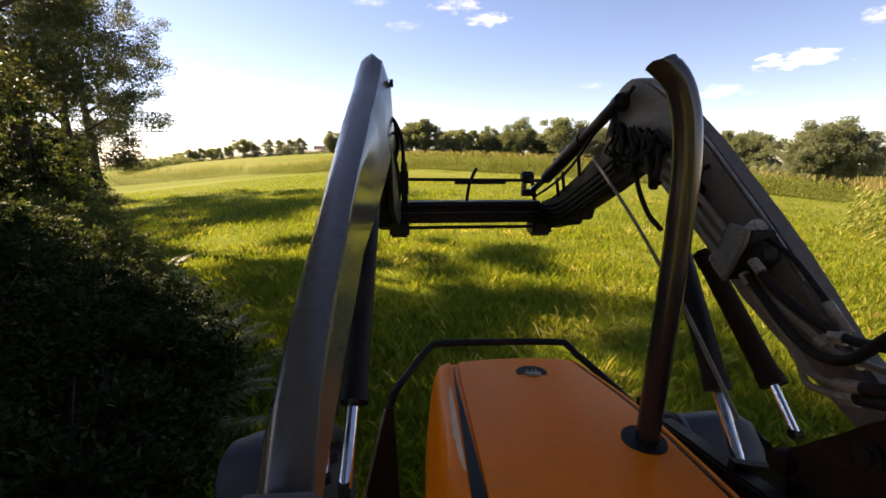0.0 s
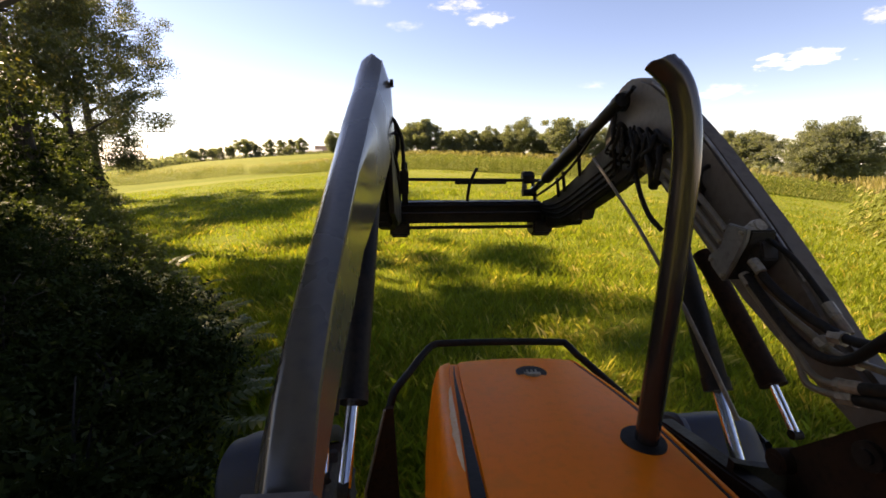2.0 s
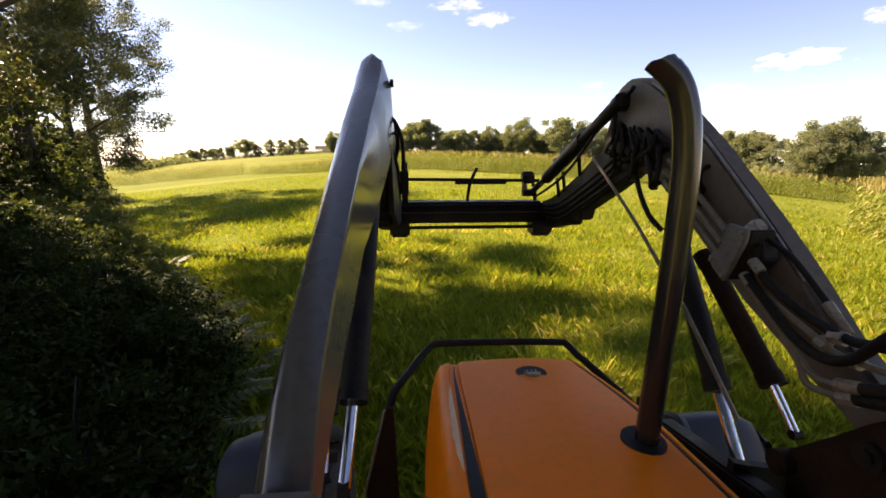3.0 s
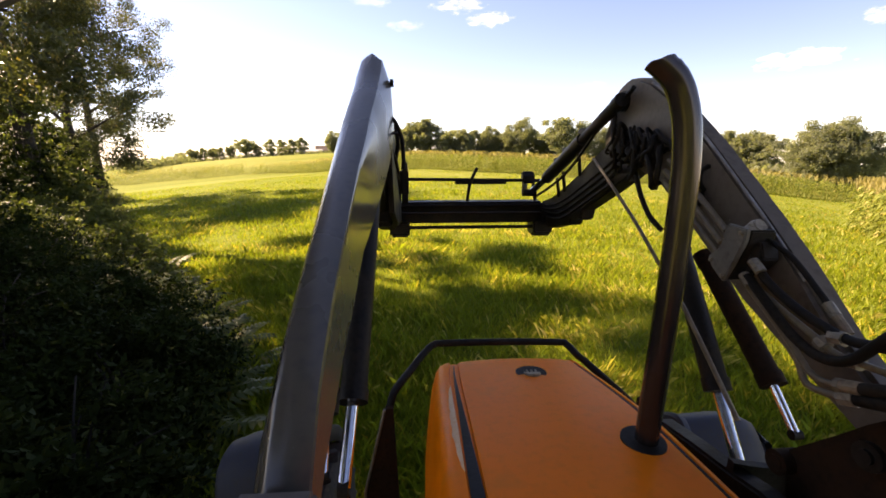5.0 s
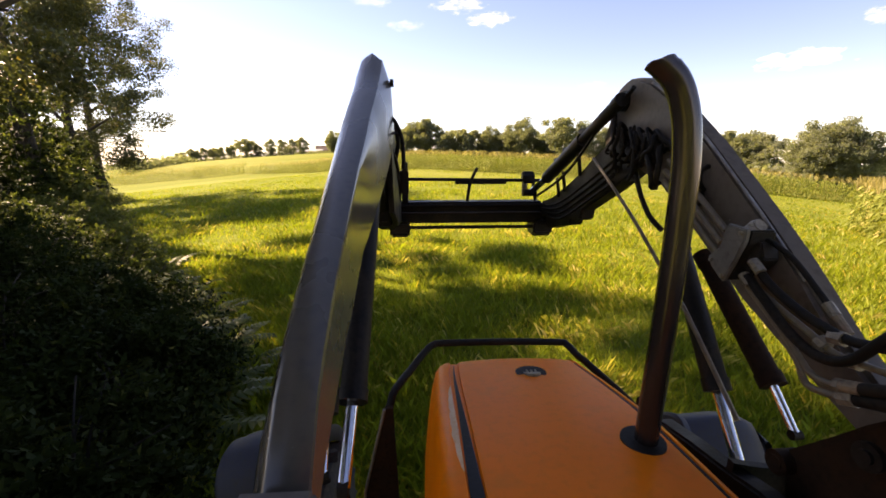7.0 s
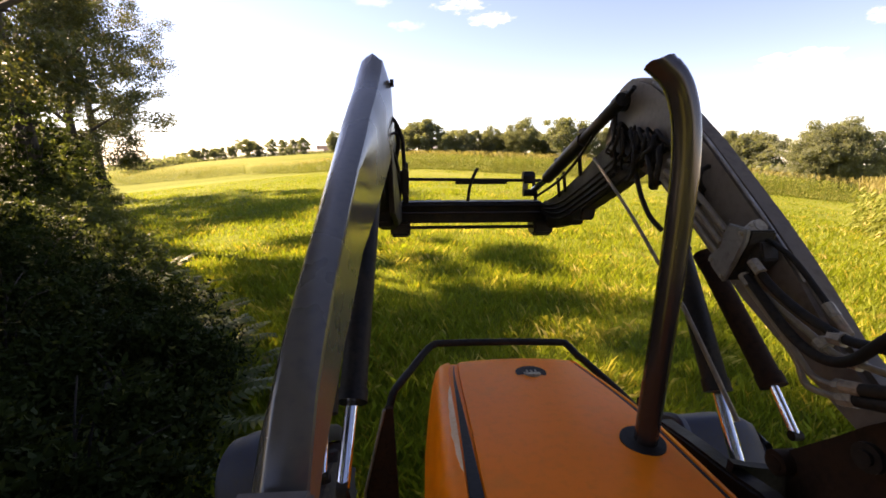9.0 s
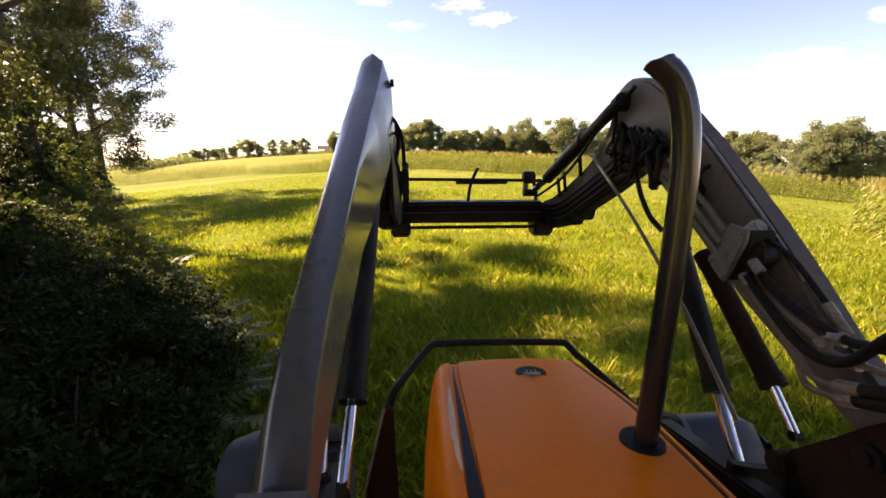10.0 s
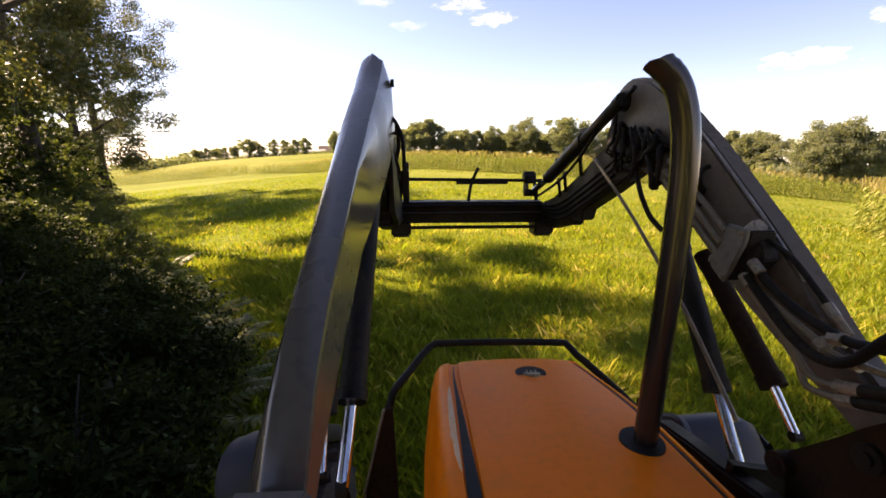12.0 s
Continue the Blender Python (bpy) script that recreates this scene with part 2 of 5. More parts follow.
def block(lo, hi, bevel=0.004, bm=None):
    own = bmesh.new()
    bmesh.ops.create_cube(own, size=1.0)
    lo, hi = Vector(lo), Vector(hi)
    bmesh.ops.transform(own, matrix=Matrix.LocRotScale((lo + hi) / 2, None, hi - lo), verts=own.verts)
    if bevel:
        soften(own, bevel)
    return merge(own, bm)


def merge(own, bm):
    if bm is None:
        return own
    me = bpy.data.meshes.new("joined")
    own.to_mesh(me)
    own.free()
    bm.from_mesh(me)
    bpy.data.meshes.remove(me)
    return bm


def plate(outline, x0, x1, bevel=0.005, bm=None):
    """An outline in (y, z) given thickness along x."""
    own = bmesh.new()
    a = [own.verts.new((x0, y, z)) for y, z in outline]
    b = [own.verts.new((x1, y, z)) for y, z in outline]
    own.faces.new(a)
    own.faces.new(b[::-1])
    n = len(a)
    for i in range(n):
        own.faces.new((a[i], b[i], b[(i + 1) % n], a[(i + 1) % n]))
    bmesh.ops.recalc_face_normals(own, faces=own.faces)
    if bevel:
        edges = [e for e in own.edges if len(e.link_faces) == 2 and e.calc_face_angle(0) > radians(50)]
        bmesh.ops.bevel(own, geom=edges, offset=bevel, segments=2, affect="EDGES", clamp_overlap=True)
    return merge(own, bm)


def smooth_path(pts, steps=6):
    p = [Vector(q) for q in pts]
    if len(p) < 3:
        return p
    out = []
    for i in range(len(p) - 1):
        a, b, c, d = p[max(i - 1, 0)], p[i], p[i + 1], p[min(i + 2, len(p) - 1)]
        for s in range(steps):
            t = s / steps
            out.append(0.5 * (2 * b + (c - a) * t + (2 * a - 5 * b + 4 * c - d) * t * t + (3 * b - a - 3 * c + d) * t ** 3))
    return out + [p[-1]]


def tube(pts, radius, segs=12, curved=True, caps=True, bm=None, wall=0.0):
    """A round tube along points; radius is one number, one for each end, or a function of the way along; wall: hollow at its last end."""
    path = smooth_path(pts) if curved else [Vector(q) for q in pts]
    if callable(radius):
        size = radius
    else:
        r0, r1 = radius if isinstance(radius, tuple) else (radius, radius)
        size = lambda f: r0 + (r1 - r0) * f
    own = bmesh.new()
    rings = []
    n = len(path)
    ref = None
    for i, p in enumerate(path):
        tang = (path[min(i + 1, n - 1)] - path[max(i - 1, 0)]).normalized()
        if ref is None:
            ref = tang.orthogonal().normalized()
        ref = (ref - tang * ref.dot(tang)).normalized()
        other = tang.cross(ref)
        r = size(i / max(n - 1, 1))
        rings.append([own.verts.new(p + r * (math.cos(6.28318 * k / segs) * ref + math.sin(6.28318 * k / segs) * other)) for k in range(segs)])
        last = (p, tang, ref, other, r)
    for a, b in zip(rings, rings[1:]):
        for k in range(segs):
            own.faces.new((a[k], a[(k + 1) % segs], b[(k + 1) % segs], b[k]))
    if wall:
        p, tang, ref, other, r = last
        prev = rings[-1]
        for back, rr in ((0.0, r - wall), (0.12, r - wall)):
            ring = [own.verts.new(p - tang * back + rr * (math.cos(6.28318 * k / segs) * ref + math.sin(6.28318 * k / segs) * other)) for k in range(segs)]
            for k in range(segs):
                own.faces.new((prev[k], prev[(k + 1) % segs], ring[(k + 1) % segs], ring[k]))
            prev = ring
        own.faces.new(prev)
        own.faces.new(rings[0][::-1])
    elif caps:
        own.faces.new(rings[0][::-1])
        own.faces.new(rings[-1])
    return merge(own, bm)


def rod(a, b, radius, segs=16, bm=None):
    return tube([a, b], radius, segs, curved=False, bm=bm)


def pile(name, verts, faces_n, mat, parent=None, label="", sides=4):
    """Fast mesh from an array of points: faces of the given number of sides, in order."""
    me = bpy.data.meshes.new(name)
    n = len(verts)
    me.vertices.add(n)
    me.vertices.foreach_set("co", np.ascontiguousarray(verts, dtype=np.float32).ravel())
    me.loops.add(n)
    me.loops.foreach_set("vertex_index", np.arange(n, dtype=np.int32))
    me.polygons.add(faces_n)
    me.polygons.foreach_set("loop_start", np.arange(0, n, sides, dtype=np.int32))
    me.materials.append(mat)
    me.update(calc_edges=True)
    ob = new(name, me)
    ob.parent = parent
    return tagged(ob, label)


def leaf_points(centres, size, rng, flat=0.0, aspect=0.55):
    """Four-cornered leaves at the centres, turned at random; flat pulls them level."""
    n = len(centres)
    nor = rng.normal(size=(n, 3))
    nor[:, 2] += flat * 2.0
    nor /= np.linalg.norm(nor, axis=1)[:, None]
    axis = np.cross(nor, rng.normal(size=(n, 3)))
    axis /= np.linalg.norm(axis, axis=1)[:, None]
    side = np.cross(nor, axis)
    s = (size * rng.uniform(0.6, 1.35, n))[:, None]
    c = np.asarray(centres)
    tip, base = c + axis * s, c - axis * s
    sag = nor * s * 0.18
    out = np.stack([base, c + side * s * aspect - sag, tip, c - side * s * aspect - sag], axis=1)
    return out.reshape(-1, 3)


def terrain(x, y):
    r = np.sqrt(x * x + y * y)
    k = np.where(x > 0, 0.093, 0.105)
    z = -k * x * x / (r + 7.0)
    hill = np.clip((r - 125.0) / 120.0, 0, 1)
    z = z - 1.9 * np.exp(-((r - 110.0) / 45.0) ** 2) * np.clip(-x / 20.0, 0, 1)
    z = z + 1.8 * hill * hill * (3 - 2 * hill) * np.clip(-x / 60.0, 0, 1)
    z = z + 0.05 * np.sin(x * 0.31 + 1.0) * np.sin(y * 0.27) * np.clip(r / 12 - 0.3, 0, 1)
    return z


def gz(x, y):
    return float(terrain(np.float64(x), np.float64(y)))

# ---------------------------------------------------------------- ground


def build_ground():
    radii = [0.0] + [0.6 * 1.115 ** i for i in range(72)]
    segs = 160
    verts, faces = [(0.0, 0.0, 0.0)], []
    rng = np.random.default_rng(3)
    for r in radii[1:]:
        for k in range(segs):
            a = 2 * math.pi * k / segs
            x, y = r * math.sin(a), r * math.cos(a)
            verts.append((x, y, gz(x, y) + rng.normal() * 0.012 * min(1.0, r / 3)))
    for k in range(segs):
        faces.append((0, 1 + (k + 1) % segs, 1 + k))
    for i in range(len(radii) - 2):
        a, b = 1 + i * segs, 1 + (i + 1) * segs
        for k in range(segs):
            j = (k + 1) % segs
            faces.append((a + k, a + j, b + j, b + k))
    me = bpy.data.meshes.new("ground")
    me.from_pydata(verts, [], faces)
    me.materials.append(MEADOW)
    me.shade_smooth()
    tagged(new("ground", me), "gently crowned green meadow with straw-coloured patches", "meadow", kind="structure")


build_ground()


def build_grass():
    """Blades in loose tufts, thinner with distance."""
    rng = np.random.default_rng(11)
    tufts = 36000
    r = 1.3 * (60.0 / 1.3) ** rng.uniform(0, 1, tufts) ** 0.85
    a = np.radians(rng.uniform(-62, 64, tufts))
    cx, cy = -0.4 + r * np.sin(a), r * np.cos(a)
    keep = (np.abs(cx) > 0.9) | (cy > 1.6)
    cx, cy, r = cx[keep], cy[keep], r[keep]
    per = 12
    cx, cy, r = np.repeat(cx, per), np.repeat(cy, per), np.repeat(r, per)
    spread = 0.05 + 0.012 * r
    x, y = cx + rng.normal(size=len(cx)) * spread, cy + rng.normal(size=len(cx)) * spread
    lush = 0.75 + 0.35 * np.sin(cx * 0.9 + 0.7 * np.sin(cy * 0.6)) * np.sin(cy * 0.8 + 1.3) + np.repeat(rng.normal(size=len(cx) // per), per) * 0.28
    h = rng.uniform(0.07, 0.20, len(x)) * np.clip(lush, 0.3, 1.6)
    h = h * np.minimum(1.0, 22.0 / r)
    w = np.maximum(0.0024, 0.0008 * r) * rng.uniform(0.7, 1.4, len(x))
    t = rng.uniform(0, 2 * np.pi, len(x))
    dx, dy = np.cos(t), np.sin(t)
    lean = rng.uniform(0.15, 0.75, len(x)) * h
    z = terrain(x, y) - 0.01
    p = np.zeros((len(x), 4, 3))
    p[:, 0] = np.stack([x - dy * w, y + dx * w, z], 1)
    p[:, 1] = np.stack([x + dy * w, y - dx * w, z], 1)
    p[:, 2] = np.stack([x + dx * lean * 0.4 + dy * w * 0.7, y + dy * lean * 0.4 - dx * w * 0.7, z + h * 0.6], 1)
    p[:, 3] = np.stack([x + dx * lean, y + dy * lean, z + h], 1)
    ob = pile("meadow_grass", p.reshape(-1, 3), len(x), GRASSBLADE)
    tagged(ob, "long tufted meadow grass, green with dry blades", "grass", kind="stuff")


build_grass()

def build_bents():
    """Loose patches of longer, bleached grass in the mown meadow."""
    rng = np.random.default_rng(17)
    spots = 170
    r = 4.0 * (34.0 / 4.0) ** rng.uniform(0, 1, spots)
    a = np.radians(rng.uniform(-40, 60, spots))
    cx, cy = -0.4 + r * np.sin(a), r * np.cos(a)
    per = 34
    size = np.repeat(rng.uniform(0.15, 0.5, spots), per)
    x = np.repeat(cx, per) + rng.normal(size=spots * per) * size * 1.3
    y = np.repeat(cy, per) + rng.normal(size=spots * per) * size * 0.6
    n = len(x)
    h = rng.uniform(0.10, 0.22, n)
    w = np.maximum(0.0022, 0.0006 * np.repeat(r, per)) * rng.uniform(0.6, 1.2, n)
    t = np.repeat(rng.uniform(0, 2 * np.pi, spots), per) + rng.normal(size=n) * 0.7
    dx, dy = np.cos(t), np.sin(t)
    lean = rng.uniform(0.4, 1.1, n) * h
    z = terrain(x, y) - 0.01
    p = np.zeros((n, 4, 3))
    p[:, 0] = np.stack([x - dy * w, y + dx * w, z], 1)
    p[:, 1] = np.stack([x + dy * w, y - dx * w, z], 1)
    p[:, 2] = np.stack([x + dx * lean * 0.4 + dy * w * 0.8, y + dy * lean * 0.4 - dx * w * 0.8, z + h * 0.65], 1)
    p[:, 3] = np.stack([x + dx * lean, y + dy * lean, z + h * 0.9], 1)
    tagged(pile("bleached_grass", p.reshape(-1, 3), n, BENTBLADE), "loose patches of long bleached grass in the meadow", "grass", kind="stuff")


build_bents()


def build_tall_grass():
    """Unmown grass along the hedge's foot."""
    rng = np.random.default_rng(12)
    line = np.array([(-1.8, 0.8), (-2.0, 2.4), (-2.7, 4.2), (-3.8, 5.8), (-5.4, 7.5), (-7.6, 9.6), (-10.2, 12.6), (-13.5, 17.5)])
    n = 7500
    u = rng.uniform(0, 1, n) ** 1.4 * (len(line) - 1.001)
    k = u.astype(int)
    base = line[k] + (line[k + 1] - line[k]) * (u - k)[:, None]
    clump = np.floor(u * 14)
    x = base[:, 0] + rng.normal(size=n) * 0.28 + 0.25 * np.sin(clump * 2.3)
    y = base[:, 1] + rng.normal(size=n) * 0.22
    h = rng.uniform(0.16, 0.38, n) * (0.75 + 0.4 * np.sin(clump * 1.7))
    w = np.maximum(0.004, 0.0009 * y) * rng.uniform(0.7, 1.4, n)
    t = rng.uniform(0, 2 * np.pi, n)
    dx, dy = np.cos(t), np.sin(t)
    lean = rng.uniform(0.15, 0.7, n) * h
    z = terrain(x, y) - 0.01
    p = np.zeros((n, 4, 3))
    p[:, 0] = np.stack([x - dy * w, y + dx * w, z], 1)
    p[:, 1] = np.stack([x + dy * w, y - dx * w, z], 1)
    p[:, 2] = np.stack([x + dx * lean * 0.35 + dy * w * 0.8, y + dy * lean * 0.35 - dx * w * 0.8, z + h * 0.62], 1)
    p[:, 3] = np.stack([x + dx * lean, y + dy * lean, z + h * 0.97], 1)
    ob = pile("tall_grass", p.reshape(-1, 3), n, GRASSBLADE)
    tagged(ob, "tall unmown grass along the hedge's shaded foot", "grass", kind="stuff")


build_tall_grass()

# ---------------------------------------------------------------- trees


def trunk_and_limbs(height, radius, spread, rng, limbs=7, start=0.28):
    bm = bmesh.new()
    lean = rng.uniform(-0.3, 0.3, 2)
    top = Vector((lean[0], lean[1], height * 0.78))
    tube([(0, 0, -0.3), (lean[0] * 0.3, lean[1] * 0.3, height * 0.25), (lean[0] * 0.5, lean[1] * 0.9, height * 0.5), top], (radius, radius * 0.25), 9, bm=bm)
    for i in range(limbs):
        f = start + (0.72 - start) * i / limbs
        a = i * 2.4 + rng.uniform(-0.4, 0.4)
        ln = spread * (1.05 - 0.5 * f) * rng.uniform(0.6, 0.95)
        s = Vector((lean[0] * f, lean[1] * f, height * f))
        d = Vector((math.cos(a), math.sin(a), 0))
        tube([s, s + d * ln * 0.45 + Vector((0, 0, ln * 0.28)), s + d * ln + Vector((0, 0, ln * rng.uniform(0.3, 0.8)))], (radius * 0.38, radius * 0.08), 6, bm=bm)
    return bm


def crown_centres(height, radius, base, clumps, leaves, rng, clump_r, skirt=1.0):
    """Leaf centres: clumps set near the outside of an uneven crown."""
    mid, half = (height + base) / 2, (height - base) / 2
    d = rng.normal(size=(clumps, 3))
    d /= np.linalg.norm(d, axis=1)[:, None]
    d[:, 2] *= np.where(d[:, 2] < 0, skirt, 1.0)
    lump = 0.78 + 0.28 * np.sin(3.1 * d[:, 0] + rng.uniform(0, 6)) * np.sin(2.7 * d[:, 1] + rng.uniform(0, 6)) + rng.uniform(-0.16, 0.2, clumps)
    c = d * (lump * rng.uniform(0.45, 1.0, clumps) ** 0.45)[:, None] * np.array([radius, radius, half]) + np.array([0, 0, mid])
    size = rng.uniform(0.55, 1.35, clumps) * clump_r
    pick = rng.choice(clumps, leaves, p=size ** 2 / np.sum(size ** 2))
    return c[pick] + np.clip(rng.normal(size=(leaves, 3)), -1.5, 1.5) * (size[pick] * 0.55)[:, None] * np.array([1, 1, 0.72])


def make_tree(label, height, radius, base, clumps, leaves, leaf, clump_r, seed, mat, trunk_r=0.3, group="", skirt=1.0, at=(0, 0, 0)):
    rng = np.random.default_rng(seed)
    t = thing("tree", label, "tree", group, at=at)
    part("trunk", trunk_and_limbs(height, trunk_r, radius, rng), BARK, t, "rough brown bark", True)
    pts = leaf_points(crown_centres(height, radius, base, clumps, leaves, rng, clump_r, skirt), leaf, rng)
    pile("crown", pts, leaves, mat, t)
    return t


# the row of trees beside the hedge: x, y, height, crown radius, lowest leaves
# the last three are unseen, added to keep sky light off hedge and loader
ROW = [(-46.0, 48.0, 17.0, 4.6, 0.6, 31, 60), (-36.0, 36.0, 16.0, 4.6, 0.6, 32, 60), (-24.5, 32.6, 23.5, 7.0, 3.2, 33, 190), (-19.6, 24.3, 14.4, 4.3, 0.2, 21, 110), (-13.6, 15.0, 16.0, 4.3, 6.3, 22, 28), (-11.0, 9.0, 18.0, 4.3, 1.2, 28, 84),
       (-8.6, 4.9, 17.0, 4.2, 1.6, 24, 170), (-5.4, -0.8, 13.5, 4.7, 4.2, 25, 110), (-1.2, -7.6, 15.0, 4.8, 2.0, 26, 100), (3.6, -12.5, 15.0, 4.8, 1.0, 27, 100)]
for x, y, h, r, base, seed, clumps in ROW:
    near = 6 < y < 34
    leaves = 24000 if base > 6 else 52000 + 190 * clumps if near else 13000 if y > 34 or y < 3 else 27000 + 190 * clumps
    make_tree("tall broad oak with dense dark green backlit leaves", h, r, base, clumps, leaves, 0.064 if near else 0.14 if y > 34 or y < 3 else 0.09, 0.62 if base > 6 else 0.8, seed, OAKLEAF, 0.32,
              "trees along the hedge", at=(x, y, gz(x, y)))

# far trees: a few kinds built once and then copied
KINDS = []
for i, (h, r, base, clumps, leaves, leaf, cr) in enumerate([(11.0, 4.4, 1.4, 80, 14000, 0.21, 1.1), (12.5, 4.0, 1.0, 80, 14000, 0.21, 1.05),
                                                            (10.0, 5.2, 2.2, 60, 11000, 0.21, 1.05), (13.0, 5.2, 0.3, 150, 34000, 0.165, 1.1)]):
    KINDS.append(make_tree("distant broadleaf tree with a rounded green crown", h, r, base, clumps, leaves, leaf, cr, 40 + i, HAZEDLEAF, 0.3, "trees on the skyline"))


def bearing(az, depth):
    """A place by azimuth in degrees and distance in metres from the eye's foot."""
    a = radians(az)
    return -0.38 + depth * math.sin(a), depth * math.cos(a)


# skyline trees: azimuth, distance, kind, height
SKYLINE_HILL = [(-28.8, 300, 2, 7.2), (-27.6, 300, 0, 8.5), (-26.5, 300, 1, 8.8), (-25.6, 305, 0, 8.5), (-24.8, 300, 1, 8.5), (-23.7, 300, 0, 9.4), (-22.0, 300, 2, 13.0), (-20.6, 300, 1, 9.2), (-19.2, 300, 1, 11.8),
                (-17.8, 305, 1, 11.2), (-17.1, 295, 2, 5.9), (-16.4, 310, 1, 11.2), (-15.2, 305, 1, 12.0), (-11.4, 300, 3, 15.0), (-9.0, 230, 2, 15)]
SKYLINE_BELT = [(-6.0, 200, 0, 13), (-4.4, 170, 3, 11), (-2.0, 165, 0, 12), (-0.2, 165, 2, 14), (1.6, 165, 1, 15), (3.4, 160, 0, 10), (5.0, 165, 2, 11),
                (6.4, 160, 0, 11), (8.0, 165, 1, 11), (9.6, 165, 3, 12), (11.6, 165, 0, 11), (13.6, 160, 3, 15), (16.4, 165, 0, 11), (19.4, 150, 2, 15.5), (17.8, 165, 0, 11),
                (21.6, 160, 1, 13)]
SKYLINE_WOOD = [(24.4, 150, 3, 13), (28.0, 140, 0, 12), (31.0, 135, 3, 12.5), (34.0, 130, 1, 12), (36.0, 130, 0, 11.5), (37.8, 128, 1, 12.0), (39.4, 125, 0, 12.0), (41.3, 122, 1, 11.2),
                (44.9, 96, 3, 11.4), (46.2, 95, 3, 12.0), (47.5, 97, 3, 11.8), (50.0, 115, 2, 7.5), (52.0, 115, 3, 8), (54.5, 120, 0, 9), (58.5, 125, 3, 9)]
BASE_H = (11.0, 12.5, 10.0, 13.0)
rng = random.Random(5)
first = [True] * 4
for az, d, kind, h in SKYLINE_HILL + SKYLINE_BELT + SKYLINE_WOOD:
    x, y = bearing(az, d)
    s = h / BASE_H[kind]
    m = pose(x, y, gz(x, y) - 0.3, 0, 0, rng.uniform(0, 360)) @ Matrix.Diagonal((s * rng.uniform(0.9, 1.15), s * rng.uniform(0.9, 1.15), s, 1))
    if first[kind]:
        KINDS[kind].matrix_basis = m
        KINDS[kind].scale = m.to_scale()
        first[kind] = False
    else:
        s3 = KINDS[kind].scale
        copy_thing(KINDS[kind], m @ Matrix.Diagonal((1 / s3[0], 1 / s3[1], 1 / s3[2], 1)))


def build_far_hedges():
    """Low hedges on the skyline, between and beneath the trees."""
    rng = np.random.default_rng(9)
    for a0, a1, d0, d1, h, n in [(-34.6, -28.2, 170, 240, 4.2, 2600), (-36.0, -33.6, 230, 260, 3.0, 700), (-29.5, -22.5, 310, 310, 2.2, 1300), (-22.5, -16.6, 300, 300, 3.4, 1500), (-16.6, -9.0, 340, 330, 2.2, 1300), (-7.0, 16.0, 172, 168, 3.4, 5000), (16.0, 42.0, 165, 128, 4.0, 5000), (41.0, 49.5, 100, 97, 4.0, 2400), (49.0, 62.0, 120, 128, 5.0, 3500)]:
        t = rng.uniform(0, 1, n)
        a, d = np.radians(a0 + (a1 - a0) * t), d0 + (d1 - d0) * t
        x, y = -0.38 + d * np.sin(a) + rng.normal(size=n), d * np.cos(a) + rng.normal(size=n) * 1.5
        top = h * (0.7 + 0.2 * np.sin(t * 40 + a0) + 0.15 * np.sin(t * 97))
        z = terrain(x, y) + top * rng.uniform(0, 1, n) ** 0.7
        pts = leaf_points(np.stack([x, y, z], 1), 0.5, rng)
        ob = pile("far_hedge", pts, n, HAZEDLEAF)
        tagged(ob, "long low green hedge on the far field edge", "hedge", "far hedges", kind="stuff")


build_far_hedges()

# ---------------------------------------------------------------- hedge of shrubs, nettles and ferns beside the tractor


def make_shrub(height, radius, leaves, leaf, seed, at, mat=SHRUBLEAF, label="dense dark green bramble shrub in shade"):
    rng = np.random.default_rng(seed)
    s = thing("shrub", label, "shrub", "hedge beside the tractor", at=at)
    bm = bmesh.new()
    for i in range(9):
        a = rng.uniform(0, 6.28)
        e = radius * rng.uniform(0.3, 0.9)
        tube([(0.1 * math.cos(a), 0.1 * math.sin(a), -0.05), (e * 0.5 * math.cos(a), e * 0.5 * math.sin(a), height * 0.6), (e * math.cos(a), e * math.sin(a), height * rng.uniform(0.7, 1.0))], (0.014, 0.005), 5, bm=bm)
    part("stem", bm, BARK, s)
    # leaves along arching sprays, gathered in bulges with dark gaps between
    sprays = leaves // 14
    bulges = 16
    ba, bu = rng.uniform(0, 2 * np.pi, bulges), rng.uniform(0.12, 1.0, bulges)
    pick = rng.integers(0, bulges, sprays)
    a = ba[pick] + rng.normal(size=sprays) * 0.24
    up = np.clip(bu[pick] + rng.normal(size=sprays) * 0.10, 0.04, 1.0)
    reach = radius * np.sqrt(np.clip(1.08 - up ** 2.2, 0.02, 1)) * rng.uniform(0.35, 1.15, sprays)
    start = np.stack([reach * np.cos(a), reach * np.sin(a), up * height * rng.uniform(0.85, 1.06, sprays)], 1)
    out = np.stack([np.cos(a), np.sin(a), rng.uniform(-0.2, 0.9, sprays)], 1) + rng.normal(size=(sprays, 3)) * 0.4
    out /= np.linalg.norm(out, axis=1)[:, None]
    step = np.linspace(0, 1, 14)
    ln = rng.uniform(0.15, 0.42, sprays)
    c = start[:, None, :] + out[:, None, :] * (ln[:, None] * step)[:, :, None]
    c[:, :, 2] -= (ln[:, None] * step ** 2) * 0.35
    c = c.reshape(-1, 3) + rng.normal(size=(sprays * 14, 3)) * 0.025
    c[:, 2] = np.maximum(c[:, 2], 0.02)
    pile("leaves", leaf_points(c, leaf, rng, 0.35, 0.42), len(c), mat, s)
    return s


